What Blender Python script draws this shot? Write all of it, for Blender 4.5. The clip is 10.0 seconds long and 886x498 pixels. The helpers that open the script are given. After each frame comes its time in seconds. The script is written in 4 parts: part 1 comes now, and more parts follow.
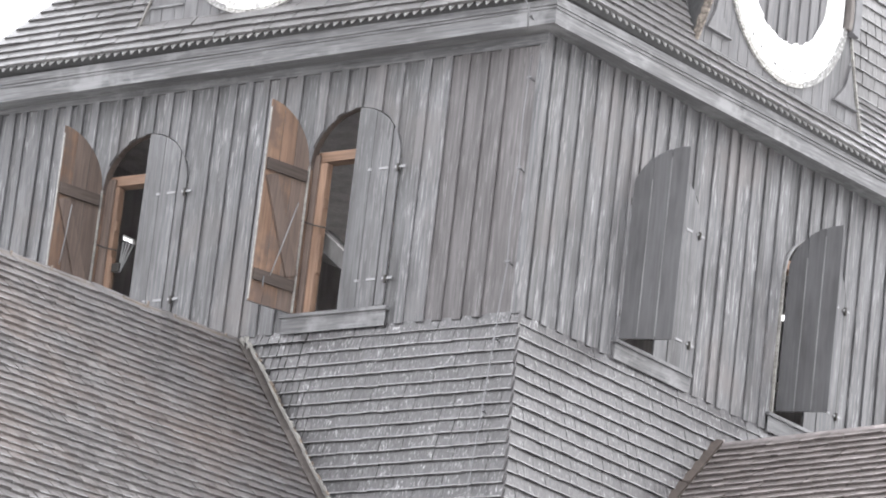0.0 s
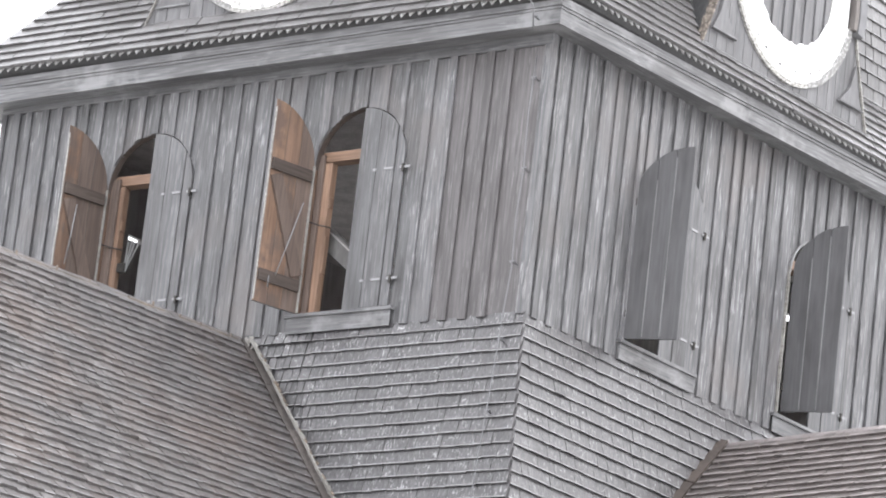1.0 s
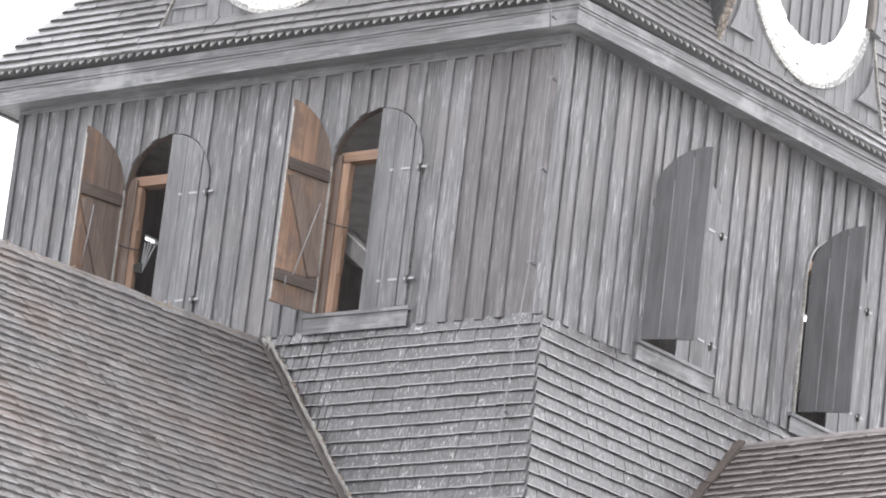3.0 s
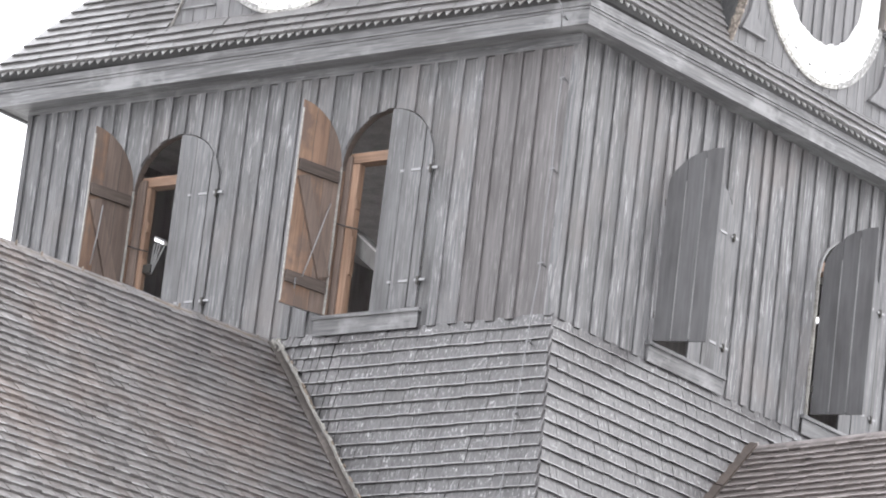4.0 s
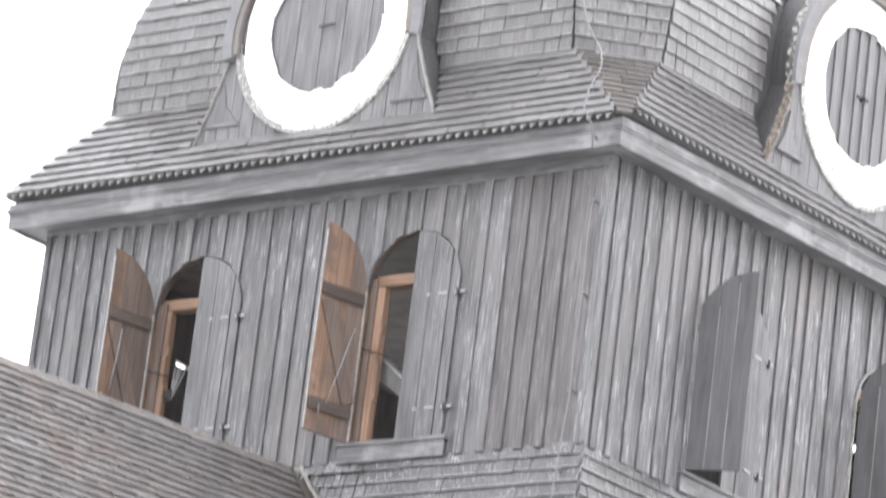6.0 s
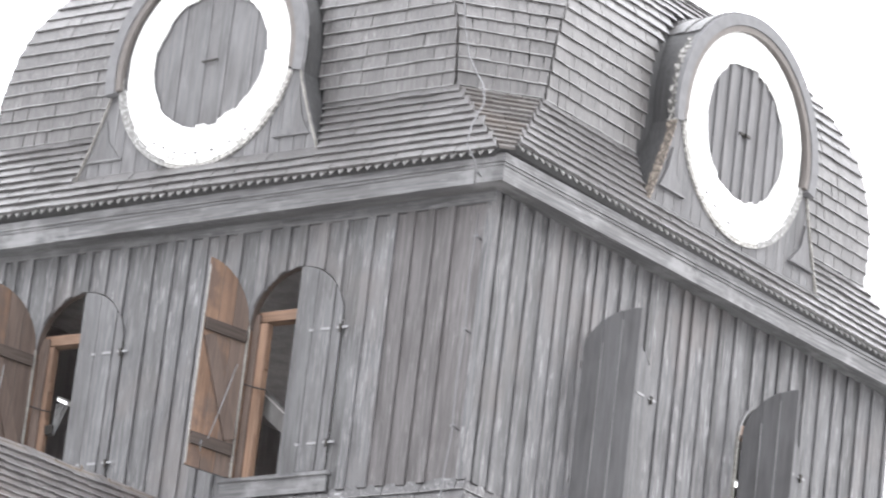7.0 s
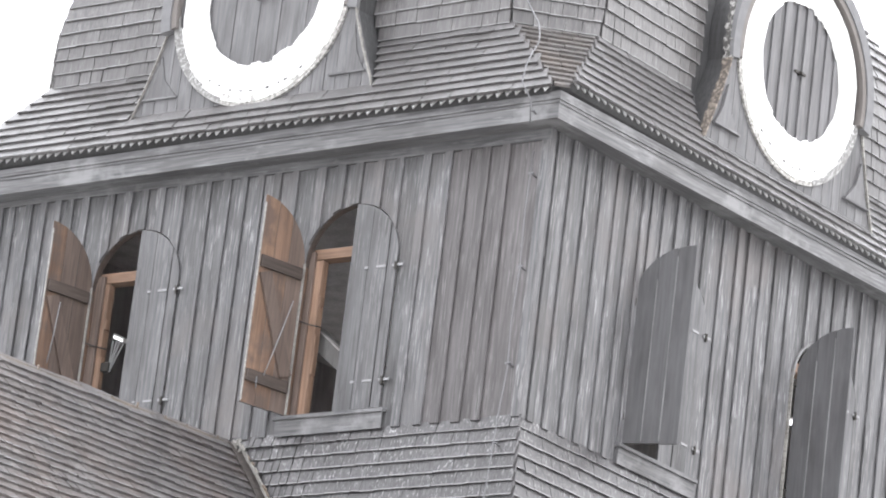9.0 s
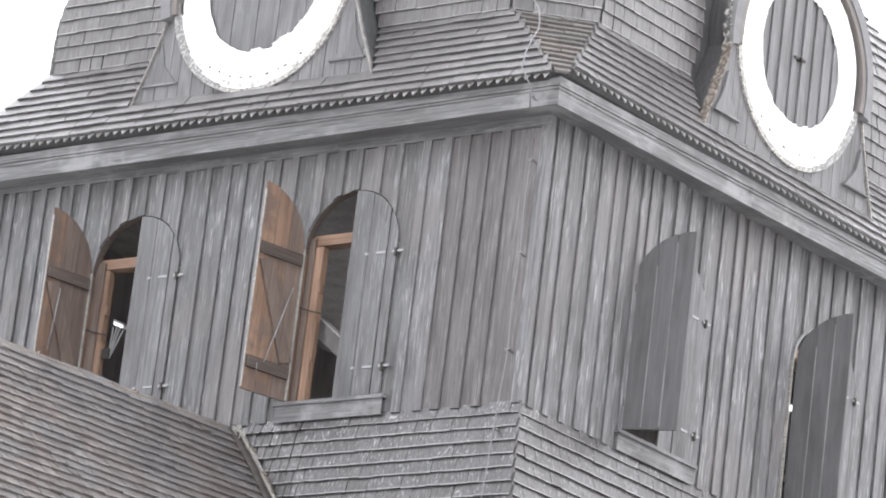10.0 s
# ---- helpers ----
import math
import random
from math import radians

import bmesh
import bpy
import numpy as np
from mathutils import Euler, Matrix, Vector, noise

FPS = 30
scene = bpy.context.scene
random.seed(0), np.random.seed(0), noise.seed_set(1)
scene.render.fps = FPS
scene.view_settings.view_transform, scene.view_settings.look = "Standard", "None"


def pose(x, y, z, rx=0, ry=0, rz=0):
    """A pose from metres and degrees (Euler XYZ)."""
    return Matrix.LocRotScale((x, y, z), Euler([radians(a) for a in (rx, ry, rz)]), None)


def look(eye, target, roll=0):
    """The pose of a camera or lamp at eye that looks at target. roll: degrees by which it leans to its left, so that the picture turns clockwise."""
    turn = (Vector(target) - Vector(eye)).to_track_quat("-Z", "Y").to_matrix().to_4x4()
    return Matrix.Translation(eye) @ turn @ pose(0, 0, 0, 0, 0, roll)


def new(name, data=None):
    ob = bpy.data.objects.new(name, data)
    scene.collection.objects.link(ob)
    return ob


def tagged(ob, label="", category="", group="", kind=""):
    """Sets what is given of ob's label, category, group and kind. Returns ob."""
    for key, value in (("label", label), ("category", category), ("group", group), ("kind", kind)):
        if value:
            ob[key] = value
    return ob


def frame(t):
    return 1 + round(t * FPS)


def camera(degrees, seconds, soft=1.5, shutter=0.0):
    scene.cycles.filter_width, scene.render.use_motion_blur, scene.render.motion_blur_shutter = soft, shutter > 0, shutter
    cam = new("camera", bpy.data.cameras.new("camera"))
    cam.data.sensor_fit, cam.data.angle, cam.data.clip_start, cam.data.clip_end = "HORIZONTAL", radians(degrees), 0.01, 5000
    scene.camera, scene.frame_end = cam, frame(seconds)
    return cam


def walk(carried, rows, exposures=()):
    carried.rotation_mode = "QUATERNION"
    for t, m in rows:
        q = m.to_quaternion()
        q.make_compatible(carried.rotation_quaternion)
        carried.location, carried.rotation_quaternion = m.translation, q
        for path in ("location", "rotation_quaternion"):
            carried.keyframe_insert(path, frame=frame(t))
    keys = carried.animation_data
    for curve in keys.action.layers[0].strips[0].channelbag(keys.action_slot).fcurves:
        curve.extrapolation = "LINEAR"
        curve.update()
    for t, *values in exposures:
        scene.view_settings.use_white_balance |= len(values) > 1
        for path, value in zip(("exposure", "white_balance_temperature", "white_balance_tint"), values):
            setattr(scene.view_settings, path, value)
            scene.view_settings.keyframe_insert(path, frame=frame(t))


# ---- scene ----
cam = camera(10.424, 10.0, soft=2.0, shutter=0.5)
Z = 14.71  # height of the belfry datum above the ground
ROWS = [
    (0.0, 28.111, -36.462, 1.600, 106.1198, -6.3447, 36.7870),
    (0.5, 28.128, -36.483, 1.592, 106.1186, -6.3738, 36.8035),
    (1.0, 28.121, -36.474, 1.596, 106.1151, -6.4000, 36.8317),
    (1.5, 28.121, -36.474, 1.596, 106.1106, -6.4095, 36.8795),
    (2.0, 28.127, -36.481, 1.593, 106.1042, -6.4100, 36.9326),
    (2.5, 28.123, -36.476, 1.595, 106.0985, -6.4268, 36.9814),
    (4.0, 27.961, -36.267, 1.676, 106.0918, -6.5075, 37.1504),
    (4.5, 27.843, -36.113, 1.737, 106.0970, -6.5462, 37.2284),
    (5.0, 27.650, -35.863, 1.834, 106.1098, -6.5908, 37.3096),
    (5.5, 27.451, -35.605, 1.935, 106.2708, -6.7051, 37.3837),
    (6.0, 27.261, -35.359, 2.032, 107.5137, -6.7741, 37.4483),
    (6.2, 27.263, -35.361, 2.031, 107.9146, -6.7541, 37.4421),
    (6.45, 27.263, -35.361, 2.031, 108.1602, -6.6872, 37.2083),
    (6.7, 27.263, -35.361, 2.031, 108.2048, -6.5622, 36.7073),
    (6.95, 27.263, -35.362, 2.030, 108.1263, -6.4421, 36.2081),
    (7.15, 27.263, -35.362, 2.030, 108.0269, -6.3916, 35.9907),
    (7.3, 27.263, -35.362, 2.030, 107.9571, -6.4016, 36.0241),
    (7.5, 27.276, -35.379, 2.024, 107.8606, -6.4551, 36.2365),
    (8.0, 27.279, -35.382, 2.022, 107.6491, -6.5768, 36.5838),
    (8.5, 27.290, -35.396, 2.017, 107.4603, -6.6366, 36.7166),
    (9.0, 27.296, -35.404, 2.014, 107.2844, -6.6349, 36.7184),
    (9.5, 27.308, -35.419, 2.008, 107.1602, -6.6314, 36.7209),
    (10.0, 27.311, -35.423, 2.006, 107.1213, -6.6179, 36.7235),
]
walk(cam, [(t, pose(x, y, z, rx, ry, rz)) for t, x, y, z, rx, ry, rz in ROWS],
     exposures=((0.0, 0.96), (5.4, 0.98), (6.1, 1.08), (7.3, 0.92), (8.5, 0.92), (10.0, 0.84)))

# ---- light ----
world = bpy.data.worlds.new("overcast")
scene.world = world
world.use_nodes = True
wn, wl = world.node_tree.nodes, world.node_tree.links
bg = wn["Background"]
tc = wn.new("ShaderNodeTexCoord")
sx = wn.new("ShaderNodeSeparateXYZ")
mr = wn.new("ShaderNodeMapRange")
mr.inputs["From Min"].default_value, mr.inputs["From Max"].default_value = -0.1, 1.0
mr.inputs["To Min"].default_value, mr.inputs["To Max"].default_value = 0.88, 2.35
wl.new(tc.outputs["Generated"], sx.inputs[0])
wl.new(sx.outputs["Z"], mr.inputs["Value"])
wl.new(mr.outputs[0], bg.inputs["Strength"])
bg.inputs["Color"].default_value = (0.945, 0.955, 1.0, 1)
sun = new("sun", bpy.data.lights.new("sun", "SUN"))
sun.data.energy, sun.data.angle, sun.data.color = 0.64, radians(40), (1.0, 0.97, 0.93)
sun.matrix_world = look((40, 22, 44), (0, 0, 8))


# ---- materials ----
def material(name, rough=0.6):
    m = bpy.data.materials.new(name)
    m.use_nodes = True
    b = m.node_tree.nodes["Principled BSDF"]
    b.inputs["Roughness"].default_value = rough
    return m, m.node_tree.nodes, m.node_tree.links, b


def wood(name, dark, light, silver, axis="z", island=False, rough=(0.45, 0.75), tint=0.35, grain=40.0, bump=0.35, fleck=0.5, stain=None, stain_size=0.6, stain_at=(0.56, 0.72), turn=None, streaks=(52.0, 0.085), sparse=0.0, wet=0.0):
    """Weathered wood: long grain along one axis, silvery streaks, damp patches, a tint of its own for each piece."""
    m, n, l, b = material(name)
    co = n.new("ShaderNodeTexCoord")
    src = co.outputs["Object"]
    if turn is not None:
        # true size on scaled pieces: grain by place, turned so that it runs up the slope
        at = n.new("ShaderNodeNewGeometry")
        tm = n.new("ShaderNodeMapping")
        tm.inputs["Rotation"].default_value = turn
        l.new(at.outputs["Position"], tm.inputs[0])
        src = tm.outputs[0]
    rnd = n.new("ShaderNodeNewGeometry") if island else n.new("ShaderNodeObjectInfo")
    r = rnd.outputs["Random Per Island" if island else "Random"]
    off = n.new("ShaderNodeVectorMath")
    off.operation = "MULTIPLY_ADD"
    cmb = n.new("ShaderNodeCombineXYZ")
    for i in range(3):
        l.new(r, cmb.inputs[i])
    l.new(cmb.outputs[0], off.inputs[0])
    off.inputs[1].default_value = (17.0, 23.0, 31.0)
    l.new(src, off.inputs[2])

    def noise_at(scale, stretch, detail):
        mp = n.new("ShaderNodeMapping")
        s = [scale] * 3
        s["xyz".index(axis)] = scale * stretch
        mp.inputs["Scale"].default_value = s
        l.new(off.outputs[0], mp.inputs[0])
        t = n.new("ShaderNodeTexNoise")
        t.inputs["Scale"].default_value, t.inputs["Detail"].default_value = 1.0, detail
        l.new(mp.outputs[0], t.inputs["Vector"])
        return t.outputs["Fac"]

    fine = noise_at(grain, 0.04, 5)
    broad = noise_at(5.0, 0.35, 5)
    streak = noise_at(*streaks, 4)
    patch = noise_at(4.0, 0.3, 3)

    def ramp(fac, lo, hi, a, c):
        rp = n.new("ShaderNodeValToRGB")
        rp.color_ramp.elements[0].position, rp.color_ramp.elements[1].position = lo, hi
        rp.color_ramp.elements[0].color, rp.color_ramp.elements[1].color = (*a, 1), (*c, 1)
        l.new(fac, rp.inputs[0])
        return rp.outputs[0]

    def mix(kind, fac, a, c):
        mx = n.new("ShaderNodeMix")
        mx.data_type, mx.blend_type = "RGBA", kind
        if isinstance(fac, float):
            mx.inputs[0].default_value = fac
        else:
            l.new(fac, mx.inputs[0])
        l.new(a, mx.inputs[6])
        l.new(c, mx.inputs[7])
        return mx.outputs[2]

    base = ramp(fine, 0.3, 0.72, dark, light)
    sil = mix("MULTIPLY", 1.0, ramp(streak, 0.55 + sparse, 0.65 + sparse, (0, 0, 0), (1, 1, 1)), ramp(patch, 0.38, 0.6, (0.25, 0.25, 0.25), (1, 1, 1)))
    silc = n.new("ShaderNodeRGB")
    silc.outputs[0].default_value = (*silver, 1)
    half = n.new("ShaderNodeMath")
    half.operation = "MULTIPLY"
    half.inputs[1].default_value = fleck
    l.new(sil, half.inputs[0])
    base = mix("MIX", half.outputs[0], base, silc.outputs[0])
    base = mix("MULTIPLY", 0.8, base, ramp(broad, 0.32, 0.62, (0.60, 0.585, 0.58), (1, 1, 1)))
    if stain is not None:
        pos = n.new("ShaderNodeNewGeometry")
        st = n.new("ShaderNodeTexNoise")
        st.inputs["Scale"].default_value, st.inputs["Detail"].default_value, st.inputs["Roughness"].default_value = stain_size, 5, 0.62
        l.new(pos.outputs["Position"], st.inputs["Vector"])
        sc = n.new("ShaderNodeRGB")
        sc.outputs[0].default_value = (*stain, 1)
        sf = n.new("ShaderNodeMapRange")
        sf.inputs["From Min"].default_value, sf.inputs["From Max"].default_value, sf.inputs["To Max"].default_value = *stain_at, 0.75
        l.new(st.outputs["Fac"], sf.inputs["Value"])
        base = mix("MIX", sf.outputs[0], base, sc.outputs[0])
    tone = n.new("ShaderNodeMapRange")
    tone.inputs["To Min"].default_value, tone.inputs["To Max"].default_value = 1.0 - tint, 1.0 + tint * 0.6
    l.new(r, tone.inputs["Value"])
    val = n.new("ShaderNodeHueSaturation")
    l.new(tone.outputs[0], val.inputs["Value"])
    l.new(base, val.inputs["Color"])
    l.new(val.outputs[0], b.inputs["Base Color"])
    rg = n.new("ShaderNodeMapRange")
    rg.inputs["To Min"].default_value, rg.inputs["To Max"].default_value = rough
    l.new(broad, rg.inputs["Value"])
    l.new(rg.outputs[0], b.inputs["Roughness"])
    b.inputs["Coat Weight"].default_value, b.inputs["Coat Roughness"].default_value = wet, 0.28
    bp = n.new("ShaderNodeBump")
    bp.inputs["Strength"].default_value, bp.inputs["Distance"].default_value = bump, 0.006
    l.new(fine, bp.inputs["Height"])
    l.new(bp.outputs[0], b.inputs["Normal"])
    return m


GREY_D, GREY_L, SILVER = (0.092, 0.092, 0.097), (0.195, 0.195, 0.2), (0.40, 0.40, 0.41)
M_BOARD = wood("weathered_boards", GREY_D, GREY_L, SILVER, stain=(0.148, 0.137, 0.135), stain_size=0.7, stain_at=(0.52, 0.66), tint=0.28, fleck=0.7)
M_TRIM = wood("weathered_trim", GREY_D, (0.22, 0.22, 0.225), SILVER, axis="x", tint=0.15, fleck=0.35, stain=(0.265, 0.265, 0.27), stain_size=1.7, stain_at=(0.52, 0.64))
UPRIGHT, NAVE_TURN, ARM_TURN = (0, 0, 0), (0, -radians(50.7), 0), (-radians(44.5), 0, 0)
SHINGLE_LOOK = dict(fleck=0.95, rough=(0.28, 0.5), tint=0.16, grain=60.0, turn=UPRIGHT, streaks=(60.0, 0.11), sparse=0.022, wet=0.22)
M_SHINGLE = wood("wet_shingle", (0.046, 0.044, 0.048), (0.116, 0.112, 0.115), (0.40, 0.40, 0.405), **SHINGLE_LOOK)
M_SHINGLES = wood("wet_shingles", (0.046, 0.044, 0.048), (0.116, 0.112, 0.115), (0.40, 0.40, 0.405), island=True, **SHINGLE_LOOK)
# paler copy of the skirt shingles; the slope's extra light is in its colour
ROOF_LOOK = {**SHINGLE_LOOK, "fleck": 0.5, "sparse": 0.04, "wet": 0.5}
M_ROOFSH = wood("lit_tower_shingle", (0.062, 0.059, 0.06), (0.148, 0.142, 0.142), (0.36, 0.355, 0.355), **ROOF_LOOK)
M_ROOFSHS = wood("lit_tower_shingles", (0.062, 0.059, 0.06), (0.148, 0.142, 0.142), (0.36, 0.355, 0.355), island=True, **ROOF_LOOK)
NAVE_LOOK = dict(wet=0.35, rough=(0.3, 0.6), tint=0.22, grain=60.0, stain=(0.135, 0.105, 0.092), stain_size=0.7, stain_at=(0.46, 0.7), turn=NAVE_TURN, axis="x", streaks=(46.0, 0.2))
M_BROWNSH = wood("mossy_shingle", (0.082, 0.077, 0.077), (0.172, 0.163, 0.162), (0.38, 0.372, 0.368), **NAVE_LOOK)
M_BROWNSHS = wood("mossy_shingles", (0.082, 0.077, 0.077), (0.172, 0.163, 0.162), (0.38, 0.372, 0.368), island=True, **NAVE_LOOK)
ARM_LOOK = dict(rough=(0.3, 0.55), tint=0.25, grain=60.0, turn=ARM_TURN, axis="y")
M_ARMSH = wood("brown_shingle", (0.095, 0.083, 0.079), (0.175, 0.155, 0.148), (0.26, 0.24, 0.235), **ARM_LOOK)
M_ARMSHS = wood("brown_shingles", (0.095, 0.083, 0.079), (0.175, 0.155, 0.148), (0.26, 0.24, 0.235), island=True, **ARM_LOOK)
M_PATCH = wood("patched_shingle", (0.046, 0.044, 0.048), (0.125, 0.12, 0.122), (0.40, 0.40, 0.405), **{**SHINGLE_LOOK, "tint": 0.5})
# pale butt colour paints in the wet highlight along the shingle edges
M_BUTT = wood("sheen_shingle_butt", (0.19, 0.19, 0.193), (0.31, 0.31, 0.312), (0.46, 0.46, 0.46), island=True, tint=0.2, turn=UPRIGHT, wet=0.3)
M_BROWNBOARD = wood("dark_brown_boards", (0.086, 0.081, 0.083), (0.158, 0.148, 0.151), (0.28, 0.275, 0.275), tint=0.16, fleck=0.45)
M_SHUT = wood("shutter_boards", (0.098, 0.098, 0.103), (0.172, 0.172, 0.177), (0.3, 0.3, 0.305), tint=0.12, fleck=0.45)
M_SEAM = wood("pale_board_edge", (0.17, 0.17, 0.175), (0.26, 0.26, 0.265), (0.36, 0.36, 0.36), tint=0.1)
M_CORNERSHS = wood("brownish_shingles", (0.10, 0.095, 0.093), (0.18, 0.17, 0.166), (0.32, 0.31, 0.305), axis="x", island=True, rough=(0.3, 0.6), tint=0.2, grain=60.0, stain=(0.145, 0.125, 0.112), stain_size=1.5, stain_at=(0.45, 0.65))
# arm shingles' lower strip: wet sky sheen in the colour; worn wood elsewhere
M_ARMEDGE = wood("sheen_worn_edge", (0.235, 0.208, 0.206), (0.355, 0.322, 0.318), (0.46, 0.43, 0.42), axis="x", tint=0.3)
M_OLD = wood("old_brown_board", (0.06, 0.052, 0.049), (0.115, 0.099, 0.092), (0.15, 0.135, 0.125), tint=0.2)
M_DARK = wood("old_sheathing", (0.055, 0.055, 0.057), (0.10, 0.10, 0.103), (0.13, 0.13, 0.13))
M_FRESH = wood("brown_wood", (0.14, 0.09, 0.065), (0.28, 0.175, 0.122), (0.13, 0.115, 0.105), stain=(0.10, 0.078, 0.068), stain_size=2.6, stain_at=(0.48, 0.64), rough=(0.55, 0.8), tint=0.25)
M_FRONT = wood("smooth_grey_boards", (0.12, 0.12, 0.125), (0.185, 0.183, 0.188), (0.24, 0.24, 0.245), tint=0.15, bump=0.2)
M_DULL = wood("dull_brown_wood", (0.125, 0.094, 0.08), (0.215, 0.16, 0.134), (0.2, 0.165, 0.145), rough=(0.55, 0.8), tint=0.25)
M_ORANGE = wood("orange_brown_wood", (0.155, 0.098, 0.068), (0.31, 0.192, 0.13), (0.36, 0.25, 0.17), rough=(0.55, 0.8), tint=0.2, stain=(0.1, 0.072, 0.062), stain_size=2.6, stain_at=(0.48, 0.62))
M_LEDGE = wood("dark_brown_wood", (0.06, 0.047, 0.041), (0.11, 0.085, 0.073), (0.13, 0.105, 0.09), axis="x", rough=(0.6, 0.8))
M_LEAF = wood("dull_boards", (0.088, 0.087, 0.091), (0.118, 0.117, 0.123), (0.13, 0.13, 0.135), rough=(0.6, 0.85), tint=0.08, fleck=0.3, bump=0.15)
M_BEAM = wood("timber", (0.19, 0.12, 0.084), (0.34, 0.218, 0.152), (0.22, 0.165, 0.125), rough=(0.6, 0.8), tint=0.15)
M_BEAM_X = wood("timber_across", (0.19, 0.12, 0.084), (0.34, 0.218, 0.152), (0.22, 0.165, 0.125), axis="x", rough=(0.6, 0.8), tint=0.15)
M_STRUT = wood("grey_timber", (0.15, 0.147, 0.145), (0.23, 0.225, 0.222), (0.28, 0.275, 0.27))
M_GLIMMER = wood("grey_glimmer", (0.15, 0.15, 0.152), (0.26, 0.26, 0.262), (0.4, 0.4, 0.4), tint=0.2)
M_INNER = wood("inner_boards", (0.38, 0.365, 0.36), (0.54, 0.52, 0.51), (0.55, 0.53, 0.52))
M_TIP = wood("lit_tip", (0.33, 0.33, 0.33), (0.5, 0.5, 0.5), (0.55, 0.55, 0.55), axis="y", tint=0.15)
M_RIDGE = wood("worn_ridge", (0.13, 0.10, 0.075), (0.26, 0.21, 0.165), (0.36, 0.32, 0.27), axis="y", tint=0.3)
M_PALE = wood("lichen_glint_edge", (0.24, 0.23, 0.215), (0.42, 0.41, 0.385), (0.52, 0.51, 0.48), axis="y", tint=0.2)


def paint(name):
    m, n, l, b = material(name, 0.5)
    t = n.new("ShaderNodeTexNoise")
    t.inputs["Scale"].default_value, t.inputs["Detail"].default_value = 5.0, 6
    rp = n.new("ShaderNodeValToRGB")
    rp.color_ramp.elements[0].position, rp.color_ramp.elements[1].position = 0.25, 0.5
    rp.color_ramp.elements[0].color, rp.color_ramp.elements[1].color = (0.68, 0.68, 0.67, 1), (0.82, 0.82, 0.81, 1)
    co = n.new("ShaderNodeTexCoord")
    l.new(co.outputs["Object"], t.inputs["Vector"])
    l.new(t.outputs["Fac"], rp.inputs[0])
    l.new(rp.outputs[0], b.inputs["Base Color"])
    return m


def flaking(name, dark=(0.15, 0.145, 0.135), light=(0.52, 0.51, 0.49), at=(0.38, 0.62), scale=34.0):
    m, n, l, b = material(name, 0.7)
    t = n.new("ShaderNodeTexNoise")
    t.inputs["Scale"].default_value, t.inputs["Detail"].default_value = scale, 8
    rp = n.new("ShaderNodeValToRGB")
    rp.color_ramp.elements[0].position, rp.color_ramp.elements[1].position = at
    rp.color_ramp.elements[0].color, rp.color_ramp.elements[1].color = (*dark, 1), (*light, 1)
    co = n.new("ShaderNodeTexCoord")
    l.new(co.outputs["Object"], t.inputs["Vector"])
    l.new(t.outputs["Fac"], rp.inputs[0])
    l.new(rp.outputs[0], b.inputs["Base Color"])
    return m


def metal(name, colour, rough):
    m, n, l, b = material(name, rough)
    t = n.new("ShaderNodeTexNoise")
    t.inputs["Scale"].default_value = 30.0
    rp = n.new("ShaderNodeValToRGB")
    rp.color_ramp.elements[0].color = (*[c * 0.6 for c in colour], 1)
    rp.color_ramp.elements[1].color = (*colour, 1)
    l.new(t.outputs["Fac"], rp.inputs[0])
    l.new(rp.outputs[0], b.inputs["Base Color"])
    b.inputs["Metallic"].default_value = 0.7
    return m


def soil(name, a, c, scale):
    m, n, l, b = material(name, 0.9)
    t = n.new("ShaderNodeTexNoise")
    t.inputs["Scale"].default_value, t.inputs["Detail"].default_value = scale, 8
    rp = n.new("ShaderNodeValToRGB")
    rp.color_ramp.elements[0].color, rp.color_ramp.elements[1].color = (*a, 1), (*c, 1)
    co = n.new("ShaderNodeTexCoord")
    l.new(co.outputs["Object"], t.inputs["Vector"])
    l.new(t.outputs["Fac"], rp.inputs[0])
    l.new(rp.outputs[0], b.inputs["Base Color"])
    return m


M_WHITE = paint("white_paint")
M_TIN = soil("grey_painted_wood", (0.13, 0.13, 0.136), (0.23, 0.23, 0.237), 9.0)
M_FLAKE = flaking("flaking_whitewash")
M_HOOD = soil("grey_brown_painted_wood", (0.135, 0.123, 0.116), (0.21, 0.194, 0.184), 9.0)
M_WORN = flaking("worn_moulding", (0.19, 0.187, 0.184), (0.48, 0.48, 0.47), (0.46, 0.7), 30.0)
M_FLAKEW = flaking("peeling_white_paint", (0.36, 0.355, 0.34), (0.8, 0.8, 0.78), (0.36, 0.5), 18.0)
M_CHIPS = flaking("chipped_white_edge", (0.09, 0.087, 0.083), (0.42, 0.41, 0.39), (0.48, 0.6), 24.0)
M_FRAY = flaking("frayed_brown_edge", (0.10, 0.084, 0.073), (0.29, 0.25, 0.21), (0.45, 0.65), 26.0)
M_IRON = metal("galvanised_iron", (0.26, 0.26, 0.27), 0.55)
M_STRAP = metal("pale_worn_iron", (0.42, 0.42, 0.43), 0.6)
M_RUST = metal("dark_iron", (0.08, 0.075, 0.07), 0.6)
M_BOUNCE = soil("pale_bounce_ground", (0.46, 0.45, 0.435), (0.62, 0.61, 0.59), 3.0)
M_PLASTER = soil("lime_plaster", (0.55, 0.54, 0.5), (0.68, 0.67, 0.63), 2.0)


# ---- helpers of the place ----
RNG = random.Random(7)
T0 = Matrix.Translation((0, 0, Z))


